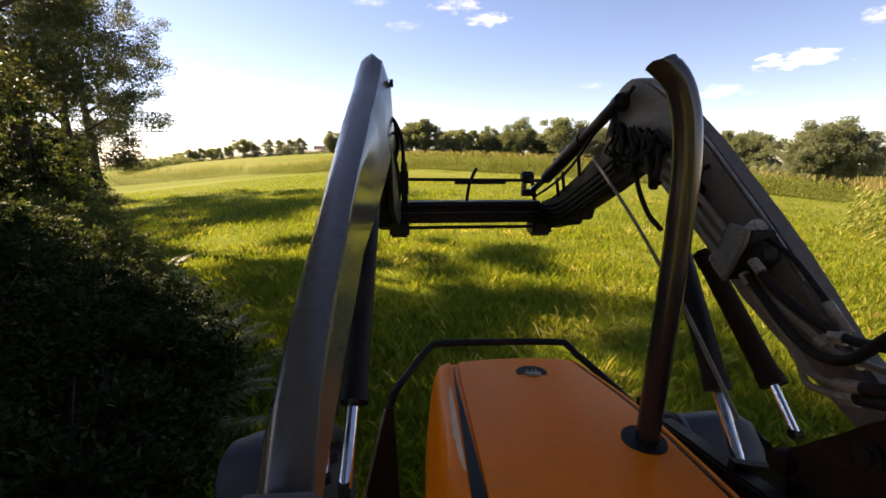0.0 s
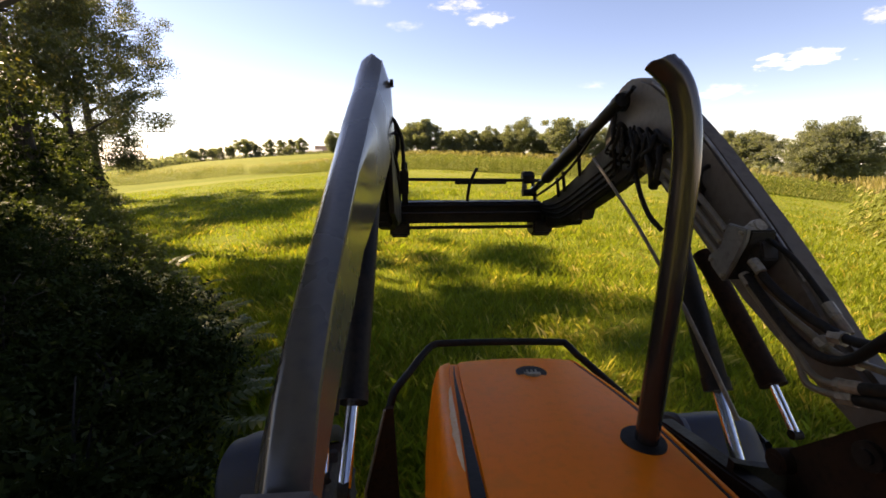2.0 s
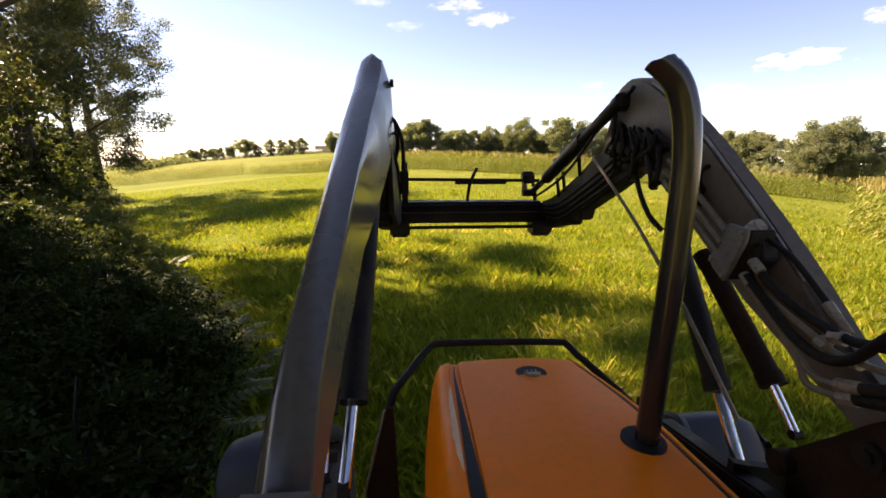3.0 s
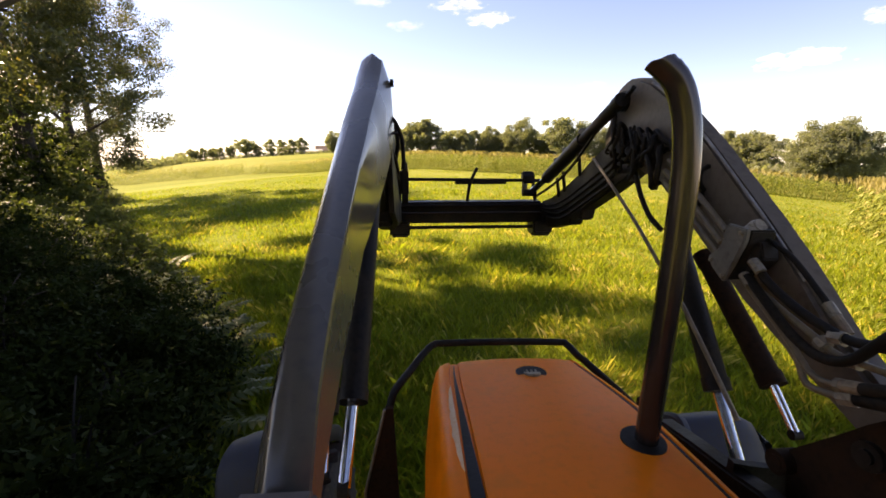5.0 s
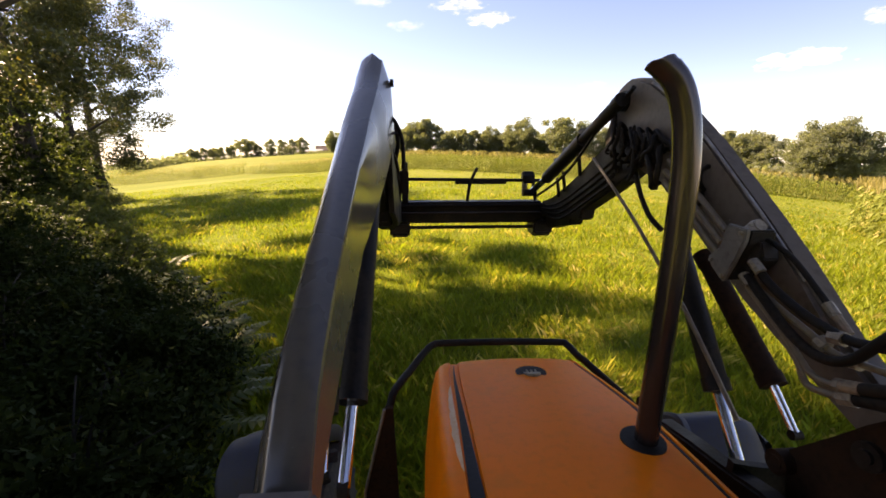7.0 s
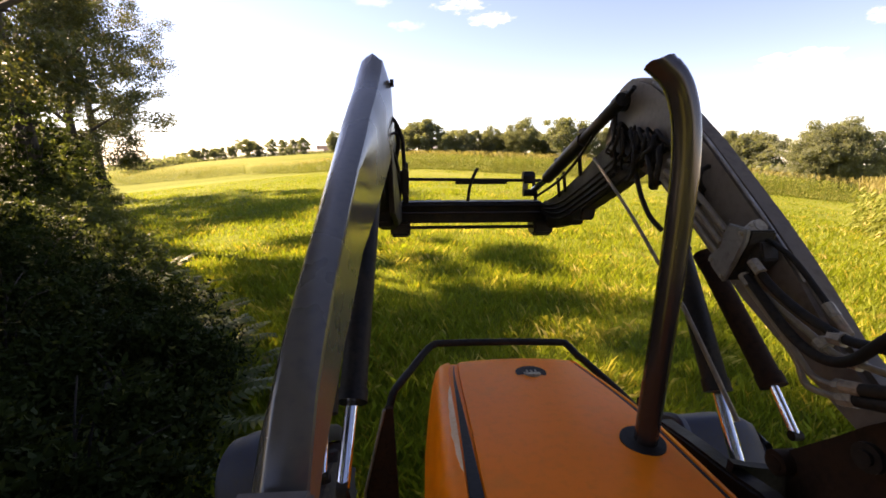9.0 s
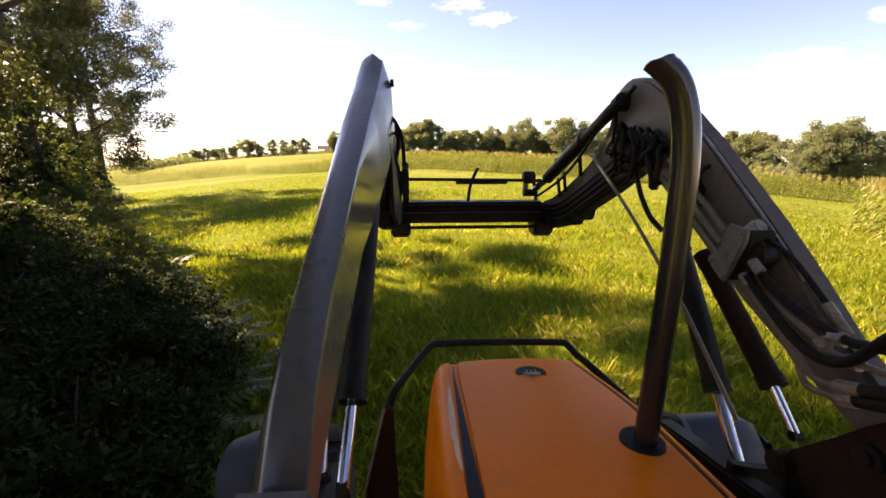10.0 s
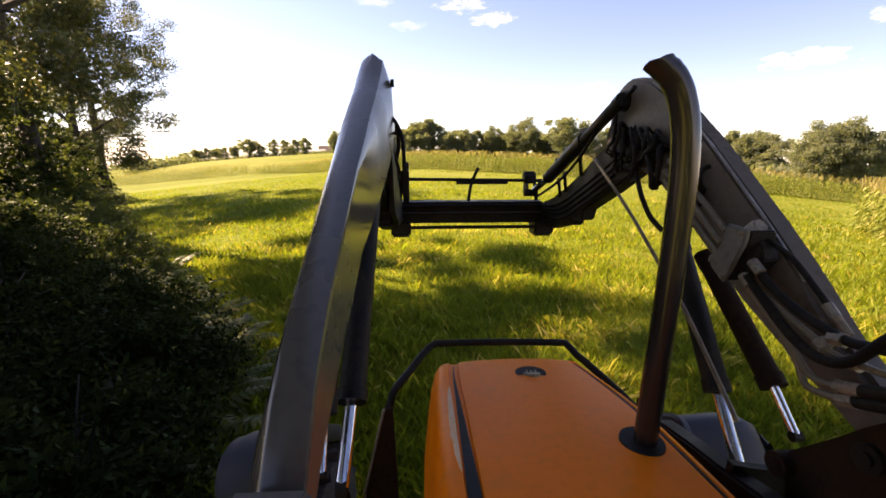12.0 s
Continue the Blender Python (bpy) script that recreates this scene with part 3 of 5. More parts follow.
SHRUBS_FRONT = [(-2.6, 0.9, 1.15, 0.85), (-2.6, 2.2, 1.0, 0.8), (-3.1, 3.5, 0.95, 0.85), (-3.9, 4.7, 0.95, 0.9), (-4.8, 5.9, 1.0, 0.95), (-5.9, 7.2, 1.05, 1.0), (-7.3, 8.7, 1.1, 1.05),
                (-9.0, 10.6, 1.2, 1.1), (-10.8, 12.8, 1.3, 1.2), (-12.6, 15.6, 1.3, 1.3), (-15.0, 19.4, 1.4, 1.4)]
SHRUBS_MIDDLE = [(-3.9, 0.6, 1.75, 1.0), (-4.0, 2.2, 1.7, 1.0), (-4.6, 3.8, 1.7, 1.05), (-5.5, 5.0, 1.7, 1.1), (-6.6, 6.3, 1.75, 1.15), (-8.0, 7.9, 1.8, 1.3), (-5.6, 1.4, 2.2, 1.2),
                 (-5.7, 3.2, 2.1, 1.2), (-6.8, 4.6, 2.1, 1.3), (-8.2, 6.0, 2.2, 1.4), (-10.0, 9.2, 2.2, 1.5), (-12.0, 12.0, 2.4, 1.6), (-2.7, -0.5, 1.2, 0.85), (-4.0, -1.2, 1.7, 1.0),
                 (-5.8, -0.8, 2.2, 1.2)]
SHRUBS_BACK = [(-9.6, 6.4, 4.0, 1.9), (-12.2, 10.4, 4.2, 2.0), (-14.6, 13.6, 4.5, 2.2), (-17.6, 18.6, 4.6, 2.2), (-19.0, 21.5, 4.6, 2.2), (-11.5, 5.0, 4.5, 2.2), (-16.2, 12.0, 5.0, 2.4), (-13.3, 14.2, 5.8, 1.7),
               (-14.5, 8.5, 5.0, 2.4)]
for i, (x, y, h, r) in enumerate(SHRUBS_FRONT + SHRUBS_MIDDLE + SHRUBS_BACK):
    # farther shrubs and the tallest take the leaves lightened as if better lit
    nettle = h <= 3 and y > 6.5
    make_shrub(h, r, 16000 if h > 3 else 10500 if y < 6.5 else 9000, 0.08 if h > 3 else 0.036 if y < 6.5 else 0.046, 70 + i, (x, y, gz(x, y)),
               LITNETTLELEAF if nettle or h > 5.5 else SHRUBLEAF, "nettle and elder shrub beside the meadow, leaves coloured paler for light" if nettle else "dense dark green bramble shrub in shade")


def make_fern(size, seed, at):
    """Arching fronds with paired leaflets that shrink to the tip."""
    rng = np.random.default_rng(seed)
    f = thing("fern", "green fern with arching fronds at the hedge's foot", "fern", "ferns at the hedge", at=at)
    for k in range(8):
        a, ln = k * 0.785 + rng.uniform(-0.25, 0.25), size * rng.uniform(0.8, 1.15)
        c, s = math.cos(a), math.sin(a)
        spine = []
        for i in range(17):
            t = i / 16
            spine.append(np.array([c * ln * 0.85 * t, s * ln * 0.85 * t, ln * (1.0 * t - 0.62 * t * t)]))
        q = []
        for i in range(2, 16):
            t = i / 16
            half = ln * 0.26 * (1.0 - t) ** 0.7 * min(1.0, t * 4)
            along = spine[i + 1] - spine[i - 1]
            along /= np.linalg.norm(along)
            for side in (-1, 1):
                out = np.array([-s, c, 0.0]) * side * half + along * half * 0.35 - np.array([0, 0, half * 0.25])
                w = along * ln * 0.022
                q += [spine[i] - w, spine[i] + w, spine[i] + out * 0.6 + w * 0.8, spine[i] + out]
        for i in range(16):
            e = np.array([-s, c, 0.0]) * 0.003
            q += [spine[i] - e, spine[i] + e, spine[i + 1] + e * 0.7, spine[i + 1] - e * 0.7]
        pile("frond", np.array(q), len(q) // 4, FERNLEAF, f)
    return f


FERNS = [(-2.45, 4.05, 0.9), (-2.9, 4.45, 0.95), (-3.35, 5.35, 0.85), (-3.7, 5.1, 1.0), (-4.2, 6.2, 0.95), (-4.9, 6.7, 1.05), (-5.5, 7.4, 1.0), (-2.25, 3.1, 0.85), (-2.6, 3.3, 1.05), (-2.1, 2.1, 0.8), (-2.5, 2.75, 1.1), (-6.4, 8.0, 1.1), (-6.0, 8.9, 0.9),
         (-7.0, 9.3, 1.0), (-8.0, 10.2, 1.0), (-3.1, 4.0, 1.15), (-3.9, 4.3, 1.35), (-4.6, 5.3, 1.4), (-5.3, 6.2, 1.5), (-6.1, 6.9, 1.5), (-4.4, 3.4, 1.7), (-5.2, 4.3, 1.75), (-6.2, 5.4, 1.8), (-4.3, 2.4, 1.7), (-3.2, 2.4, 1.2),
         (-2.75, 4.7, 0.75), (-2.3, 3.5, 0.7), (-3.6, 6.0, 0.7), (-2.0, 2.6, 0.6), (-4.6, 7.2, 0.7), (-5.9, 8.6, 0.65), (-3.2, 5.3, 0.6), (-7.3, 10.2, 0.6), (-2.2, 1.6, 0.7), (-5.2, 7.9, 0.55)]
for i, (x, y, size) in enumerate(FERNS):
    make_fern(size, 200 + i, (x, y, gz(x, y)))

# ---------------------------------------------------------------- maize


def maize_template(seed):
    """One maize plant as a list of four-cornered faces."""
    rng = np.random.default_rng(seed)
    q = []
    for k in range(2):
        a = k * 1.57
        dx, dy = 0.012 * math.cos(a), 0.012 * math.sin(a)
        q.append([(-dx, -dy, 0), (dx, dy, 0), (dx * 0.6, dy * 0.6, 2.05), (-dx * 0.6, -dy * 0.6, 2.05)])
    for i in range(10):
        z0, a, ln = 0.25 + i * 0.175, i * 2.9 + rng.uniform(-0.4, 0.4), rng.uniform(0.45, 0.75)
        c, s = math.cos(a), math.sin(a)
        prev = None
        for t, w in ((0.0, 0.02), (0.35, 0.045), (0.7, 0.038), (1.0, 0.006)):
            rr, zz = ln * t * 0.8, z0 + ln * (0.85 * t - 1.05 * t * t)
            cur = [(c * rr - s * w, s * rr + c * w, zz), (c * rr + s * w, s * rr - c * w, zz)]
            if prev:
                q.append([prev[0], prev[1], cur[1], cur[0]])
            prev = cur
    return np.array(q).reshape(-1, 3)


def tassel_template():
    q = []
    for i in range(6):
        a, o = i * 1.05, 0.05 + 0.03 * i
        q.append([(0, 0, 1.98), (0.02, 0.02, 1.98), (o * math.cos(a) + 0.016, o * math.sin(a), 2.38), (o * math.cos(a), o * math.sin(a) + 0.016, 2.42)])
    return np.array(q).reshape(-1, 3)


def scatter_maize(name, xs, ys, seed, label, mat, kinds):
    rng = np.random.default_rng(seed)
    rows = []
    which = rng.integers(0, len(kinds), len(xs))
    for k, tpl in enumerate(kinds):
        x, y = xs[which == k], ys[which == k]
        n = len(x)
        t, s = rng.uniform(0, 6.28, n), rng.uniform(0.82, 1.04, n)
        c, sn = np.cos(t), np.sin(t)
        px = tpl[None, :, 0] * c[:, None] - tpl[None, :, 1] * sn[:, None]
        py = tpl[None, :, 0] * sn[:, None] + tpl[None, :, 1] * c[:, None]
        z = terrain(x, y)
        rows.append(np.stack([px * s[:, None] + x[:, None], py * s[:, None] + y[:, None], tpl[None, :, 2] * s[:, None] + z[:, None]], 2).reshape(-1, 3))
    v = np.concatenate(rows)
    tagged(pile(name, v, len(v) // 4, mat), label, "maize", kind="stuff")


def maize_belt():
    """Rows along the far side of the meadow."""
    rng = np.random.default_rng(31)
    plants, tassels = [maize_template(40 + k) for k in range(5)], [tassel_template()]
    edge = [Vector((47, 36)), Vector((36, 38)), Vector((22, 42)), Vector((7, 48)), Vector((-8, 60)), Vector((-16, 69)), Vector((-30, 95)), Vector((-45, 107)), Vector((-56, 103)), Vector((-67, 102)), Vector((-80, 103.5)), Vector((-100, 108))]
    xs, ys = [], []
    for a, b in zip(edge, edge[1:]):
        d = (b - a)
        ln = d.length
        back = Vector((-d.y, d.x)).normalized()
        if back.y < 0:
            back = -back
        far = (a.length + b.length) / 2
        gap = 0.22 + far * 0.004
        for row in range(14):
            off = row * 0.75 if row < 6 else 4.5 + (row - 6) * 3.0
            for i in range(int(ln / gap)):
                p = a + d * ((i + rng.uniform(-0.3, 0.3)) * gap / ln) + back * (off + rng.uniform(-0.1, 0.1))
                xs.append(p.x)
                ys.append(p.y)
    scatter_maize("maize_field", np.array(xs), np.array(ys), 4, "tall ripe maize standing in rows across the meadow's far edge", MAIZELEAF, plants)
    scatter_maize("maize_tassel", np.array(xs[::2]), np.array(ys[::2]), 4, "straw-coloured tassels on top of the far maize", TASSEL, tassels)
    # a second block of maize, nearer, at the meadow's side
    xs, ys = [], []
    for row in range(16):
        for i in range(96):
            u, v = i * 0.24 + rng.uniform(-0.07, 0.07), row * 0.72 + rng.uniform(-0.08, 0.08)
            xs.append(19.6 - 0.62 * u + 0.78 * v)
            ys.append(17.6 - 0.78 * u - 0.62 * v + 0.9 * v)
    scatter_maize("maize_field", np.array(xs), np.array(ys), 6, "ripe yellow-green maize standing close along the meadow's side", MAIZELEAF, plants)
    scatter_maize("maize_tassel", np.array(xs), np.array(ys), 6, "straw-coloured tassels on top of the near maize", TASSEL, tassels)


maize_belt()

# ---------------------------------------------------------------- farm on the skyline


def make_barn(name, label, at, turn, length, width, eaves, ridge, roof_mat, windows=4):
    b = thing(name, label, "farm building", "farm buildings")
    b.matrix_basis = pose(*at, 0, 0, turn)
    l, w = length / 2, width / 2
    part("wall", plate([(-w, -1.0), (w, -1.0), (w, eaves), (0, ridge - 0.15), (-w, eaves)], -l, l, 0.0), BRICKWALL, b)
    slope = (ridge - eaves) / w
    for s in (-1, 1):
        bm = bmesh.new()
        prof = [(0, ridge), (s * (w + 0.5), eaves - 0.5 * slope), (s * (w + 0.5), eaves - 0.5 * slope + 0.18), (0, ridge + 0.2)]
        plate(prof, -l - 0.4, l + 0.4, 0.0, bm)
        part("roof", bm, roof_mat, b)
    for i in range(windows):
        x = -l + length * (i + 0.7) / (windows + 0.4)
        win = part("window", block((x - 0.6, -w - 0.08, 1.0), (x + 0.6, -w + 0.02, min(eaves - 0.3, 2.2)), 0.02), SHEET, b, "white window frame")
        part("pane", block((x - 0.5, -w - 0.1, 1.1), (x + 0.5, -w - 0.081, min(eaves - 0.4, 2.1)), 0.0), DARKGLASS, win)
    part("door", block((l * 0.82 - 1.4, -w - 0.07, -0.2), (l * 0.82 + 0.6, -w + 0.02, min(eaves - 0.2, 2.6)), 0.02), DARKSTEEL, b, "dark barn door")


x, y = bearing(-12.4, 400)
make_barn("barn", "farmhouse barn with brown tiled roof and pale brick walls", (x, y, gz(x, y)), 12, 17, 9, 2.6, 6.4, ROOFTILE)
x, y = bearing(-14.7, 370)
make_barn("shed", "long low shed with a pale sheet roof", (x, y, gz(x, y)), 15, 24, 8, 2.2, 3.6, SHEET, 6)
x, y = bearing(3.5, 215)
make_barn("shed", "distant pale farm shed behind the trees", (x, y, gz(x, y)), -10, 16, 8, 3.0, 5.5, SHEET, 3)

# ---------------------------------------------------------------- tractor with raised front loader

tractor = thing("tractor", "orange tractor with raised grey front loader standing on meadow grass", "tractor", at=(0, 0, 0))


def hood_z(y):
    return 1.765 - 0.055 * y - 0.036 * y * y


def loft(sections, close_end=True):
    bm = bmesh.new()
    rows = [[bm.verts.new(p) for p in s] for s in sections]
    for a, b in zip(rows, rows[1:]):
        for i in range(len(a) - 1):
            bm.faces.new((a[i], a[i + 1], b[i + 1], b[i]))
    if close_end:
        bm.faces.new(rows[-1])
    bmesh.ops.recalc_face_normals(bm, faces=bm.faces)
    return bm


def hood_pinch(y, side):
    """How far the hood draws in towards its nose."""
    if side > 0:
        return 1.0 - (0.0 if y < 1.02 else 0.20 * ((y - 1.02) / 0.5) ** 1.3)
    return 1.0 - (0.0 if y < 1.3 else 0.07 * ((y - 1.3) / 0.275) ** 2)


def build_hood():
    secs = []
    for y in [-0.25 + 0.09 * i for i in range(20)] + [1.50, 1.54, 1.575, 1.595, 1.602]:
        drop = 0.0 if y < 1.47 else 0.17 * ((y - 1.47) / 0.132) ** 4
        z = hood_z(y) - drop
        left = [(0.0, 0.012), (0.08, 0.011), (0.16, 0.008), (0.22, 0.003), (0.238, 0.0), (0.242, -0.008), (0.276, -0.008), (0.280, 0.001),
                (0.300, -0.003), (0.320, -0.014), (0.336, -0.040), (0.350, -0.10), (0.362, -0.2), (0.374, -0.36), (0.376, -0.55)]
        right = [(0.08, 0.011), (0.16, 0.008), (0.24, 0.003), (0.286, -0.001), (0.289, -0.008), (0.299, -0.008), (0.302, -0.001), (0.316, -0.006),
                 (0.328, -0.018), (0.338, -0.045), (0.348, -0.10), (0.360, -0.2), (0.374, -0.36), (0.376, -0.55)]
        a, b = hood_pinch(y, -1), hood_pinch(y, 1)
        row = [(-x * a, y, z + dz) for x, dz in left[::-1]] + [(x * b, y, z + dz) for x, dz in right]
        secs.append(row)
    bm = loft(secs)
    return part("hood", bm, ORANGE, tractor, "orange painted hood, slightly scuffed", True)


hood = build_hood()


def hood_strip(side):
    """The dark seam strip along the edge of the hood's top."""
    secs = []
    for y in [-0.2 + 0.08 * i for i in range(21)] + [1.43, 1.47]:
        pinch = hood_pinch(y, side)
        wide = 1.0 if y < 0.75 else max(0.12, 1.0 - (y - 0.75) * 1.3)
        z, c = hood_z(y), -0.259 if side < 0 else 0.294
        w = 0.0165 * wide if side < 0 else 0.0035
        drop = 0.0 if y < 1.47 else 0.17 * ((y - 1.47) / 0.132) ** 4
        z -= drop
        secs.append([((c - w) * pinch, y, z - 0.012), ((c - w) * pinch, y, z - 0.003), ((c + w) * pinch, y, z - 0.003), ((c + w) * pinch, y, z - 0.012)])
    part("hood_strip", loft(secs, False), DARKSTEEL, hood, "dark ventilation strip")


hood_strip(-1)
hood_strip(1)


def pale_seam():
    """A pale, ragged band along the outer side of the wide strip."""
    secs = []
    for i in range(41):
        y = 0.82 + 0.0115 * i
        f = math.sin(math.pi * i / 40) ** 0.6
        x = -0.2795 - 0.001 * noise.noise(Vector((y * 60, 0, 0)))
        w = 0.002 + f * (0.016 + 0.007 * noise.noise(Vector((y * 23, 3.0, 0))))
        z = hood_z(y)
        secs.append([(x, y, z - 0.002), (x, y, z + 0.0030), (x - w * 0.5, y, z + 0.0020), (x - w, y, z - 0.0002), (x - w - 0.0005, y, z - 0.006)])
    part("pale_band", loft(secs, False), PALEPAINT, hood, "pale ragged band along the seam", True)


pale_seam()

# filler cap on the hood's nose; a dark disc paints in its shaded recess
ring = tube([(0.03, 1.354, hood_z(1.354) - 0.01), (0.03, 1.355, hood_z(1.354) + 0.0135)], 0.058, 32, False)
bmesh.ops.scale(ring, vec=(1, 0.85, 1), space=Matrix.Translation((-0.03, -1.354, 0)), verts=ring.verts)
part("recess_disc", ring, DARKSTEEL, hood, "round dark disc for the shaded filler recess", True)
bm = tube([(0.032, 1.345, hood_z(1.345)), (0.032, 1.345, hood_z(1.345) + 0.013), (0.032, 1.346, hood_z(1.345) + 0.0155)], (0.034, 0.029), 28, False)
for k in range(3):
    block((0.012 + 0.016 * k, 1.322, hood_z(1.345) + 0.012), (0.02 + 0.016 * k, 1.366, hood_z(1.345) + 0.0175), 0.002, bm)
part("filler_cap", bm, ZINC, hood, "grey ribbed filler cap", True)

# nose grille and engine under the hood
bm = block((-0.3, 1.50, 0.72), (0.3, 1.545, 1.30), 0.02)
part("grille", bm, DARKSTEEL, tractor)
part("engine", block((-0.26, -0.2, 0.62), (0.26, 1.44, 1.22), 0.03), DARKSTEEL, tractor, "dark engine block")
part("front_axle", block((-0.80, 1.44, 0.52), (0.80, 1.62, 0.68), 0.03), DARKSTEEL, tractor)
bm = block((-0.22, -0.2, 0.48), (0.22, 1.7, 0.66), 0.02)
part("chassis", bm, DARKSTEEL, tractor)


def wheel(x, y, radius, width):
    wh = new("wheel")
    wh.parent = tractor
    bm = bmesh.new()
    rings = []
    for px, pr in ((-0.5, 0.62), (-0.5, 0.86), (-0.42, 0.95), (-0.2, 0.985), (0.2, 0.985), (0.42, 0.95), (0.5, 0.86), (0.5, 0.62)):
        rings.append([bm.verts.new((x + px * width, y + pr * radius * math.cos(6.28318 * k / 40), radius + pr * radius * math.sin(6.28318 * k / 40))) for k in range(40)])
    for a, b in zip(rings, rings[1:] + rings[:1]):
        for k in range(40):
            bm.faces.new((a[k], a[(k + 1) % 40], b[(k + 1) % 40], b[k]))
    bmesh.ops.recalc_face_normals(bm, faces=bm.faces)
    # chevron lugs
    for k in range(22):
        for s in (-1, 1):
            lug = bmesh.new()
            bmesh.ops.create_cube(lug, size=1.0)
            a = 6.28318 * (k + 0.25 * s) / 22
            m = Matrix.Translation((x + s * width * 0.24, y, radius)) @ Matrix.Rotation(a, 4, "X") @ Matrix.Translation((0, 0, radius * 0.985)) @ Matrix.Rotation(s * 0.6, 4, "Z")
            bmesh.ops.transform(lug, matrix=m @ Matrix.Diagonal((width * 0.5, 0.035, 0.05, 1)), verts=lug.verts)
            merge(lug, bm)
    part("tyre", bm, TYRE, wh, "worn black tyre with chevron lugs")
    bm = tube([(x - width * 0.3, y, radius), (x + width * 0.3, y, radius)], radius * 0.63, 32, False)
    tube([(x - width * 0.45, y, radius), (x + width * 0.45, y, radius)], radius * 0.2, 16, False, bm=bm)
    part("rim", bm, ORANGE, wh, "", True)


wheel(-0.95, 1.50, 0.54, 0.36)
wheel(0.95, 1.50, 0.54, 0.36)


def mudguard(x, half, profile, droop):
    """A moulded guard over a front wheel: its outer side droops, and a rolled rim runs along both edges."""
    path = smooth_path([(x, y, z) for y, z in profile], 4)
    side = 1 if x > 0 else -1
    lanes = [(-1.0, -0.06), (-1.0, -0.008), (-0.95, 0.004), (-0.87, 0.0), (-0.82, -0.008), (-0.4, -0.004), (0.0, 0.0), (0.3, -0.012), (0.55, -0.04), (0.78, -0.10), (0.86, -0.118), (0.92, -0.12), (0.97, -0.135), (1.0, -0.16), (1.0, -0.22)]
    rows = []
    for i, p in enumerate(path):
        d = path[min(i + 1, len(path) - 1)] - path[max(i - 1, 0)]
        n = Vector((0, -d.z, d.y)).normalized()
        shell = [(u, off if u < 0.2 else off * droop) for u, off in lanes]
        shell += [(u * 0.97, off - 0.007) for u, off in shell[::-1]]
        rows.append([(x + side * u * half, p.y + n.y * off, p.z + n.z * off) for u, off in shell + shell[:1]])
    bm = loft(rows, False)
    bmesh.ops.remove_doubles(bm, verts=bm.verts, dist=1e-5)
    bmesh.ops.recalc_face_normals(bm, faces=bm.faces)
    part("mudguard", bm, PLASTIC, tractor, "dark plastic front mudguard", True)


mudguard(-0.95, 0.16, [(1.14, 1.02), (1.165, 1.20), (1.19, 1.315), (1.235, 1.378), (1.31, 1.408), (1.42, 1.385), (1.60, 1.255), (1.80, 1.10), (1.95, 0.92)], 0.25)
mudguard(0.82, 0.205, [(1.08, 1.055), (1.15, 1.205), (1.22, 1.325), (1.29, 1.405), (1.36, 1.425), (1.48, 1.345), (1.64, 1.20), (1.80, 1.04), (1.93, 0.86)], 1.0)

# exhaust stack
bm = tube([(0.214, 0.9, 1.60), (0.217, 0.9, 1.80), (0.222, 0.9, 2.05), (0.223, 0.9, 2.28), (0.221, 0.9, 2.40), (0.214, 0.9, 2.473), (0.206, 0.9, 2.518), (0.195, 0.9, 2.553), (0.182, 0.9, 2.581), (0.165, 0.9, 2.604), (0.143, 0.9, 2.622), (0.120, 0.9, 2.638), (0.088, 0.9, 2.657)],
          lambda f: 0.0295 - 0.0015 * max(0.0, (f - 0.4) / 0.6), 32)
# its end is cut off nearly level and ragged
bmesh.ops.bisect_plane(bm, geom=bm.verts[:] + bm.edges[:] + bm.faces[:], plane_co=(0.128, 0.9, 2.627), plane_no=(-0.30, 0.34, 0.89), clear_outer=True)
for v in bm.verts:
    if v.co.z > 2.615:
        v.co.z += 0.003 * noise.noise(v.co * 70)
bmesh.ops.solidify(bm, geom=bm.faces[:], thickness=0.003)
stack = part("exhaust_pipe", bm, EXHAUST, tractor, "dark bent steel exhaust pipe", True)
zc = hood_z(0.9)
# black disc on the hood stands for the dark hole round the pipe
bm = tube([(0.207, 0.9, zc - 0.012), (0.207, 0.9, zc + 0.013)], 0.057, 32, False)
part("opening_disc", bm, DARKSTEEL, stack, "black disc for the dark opening round the pipe", True)

# tube guard round the hood's nose
bm = tube([(-0.53, 1.44, 1.02), (-0.525, 1.44, 1.36), (-0.508, 1.46, 1.455), (-0.49, 1.50, 1.490), (-0.432, 1.60, 1.514), (-0.368, 1.70, 1.546), (-0.326, 1.742, 1.562), (-0.27, 1.75, 1.566), (0.0, 1.752, 1.564),
           (0.27, 1.75, 1.556), (0.312, 1.735, 1.548), (0.344, 1.68, 1.521), (0.378, 1.64, 1.500), (0.49, 1.46, 1.42), (0.51, 1.44, 1.36), (0.515, 1.44, 1.02)], 0.0165, 12)
part("front_guard", bm, DARKSTEEL, tractor, "dark bent tube guard", True)
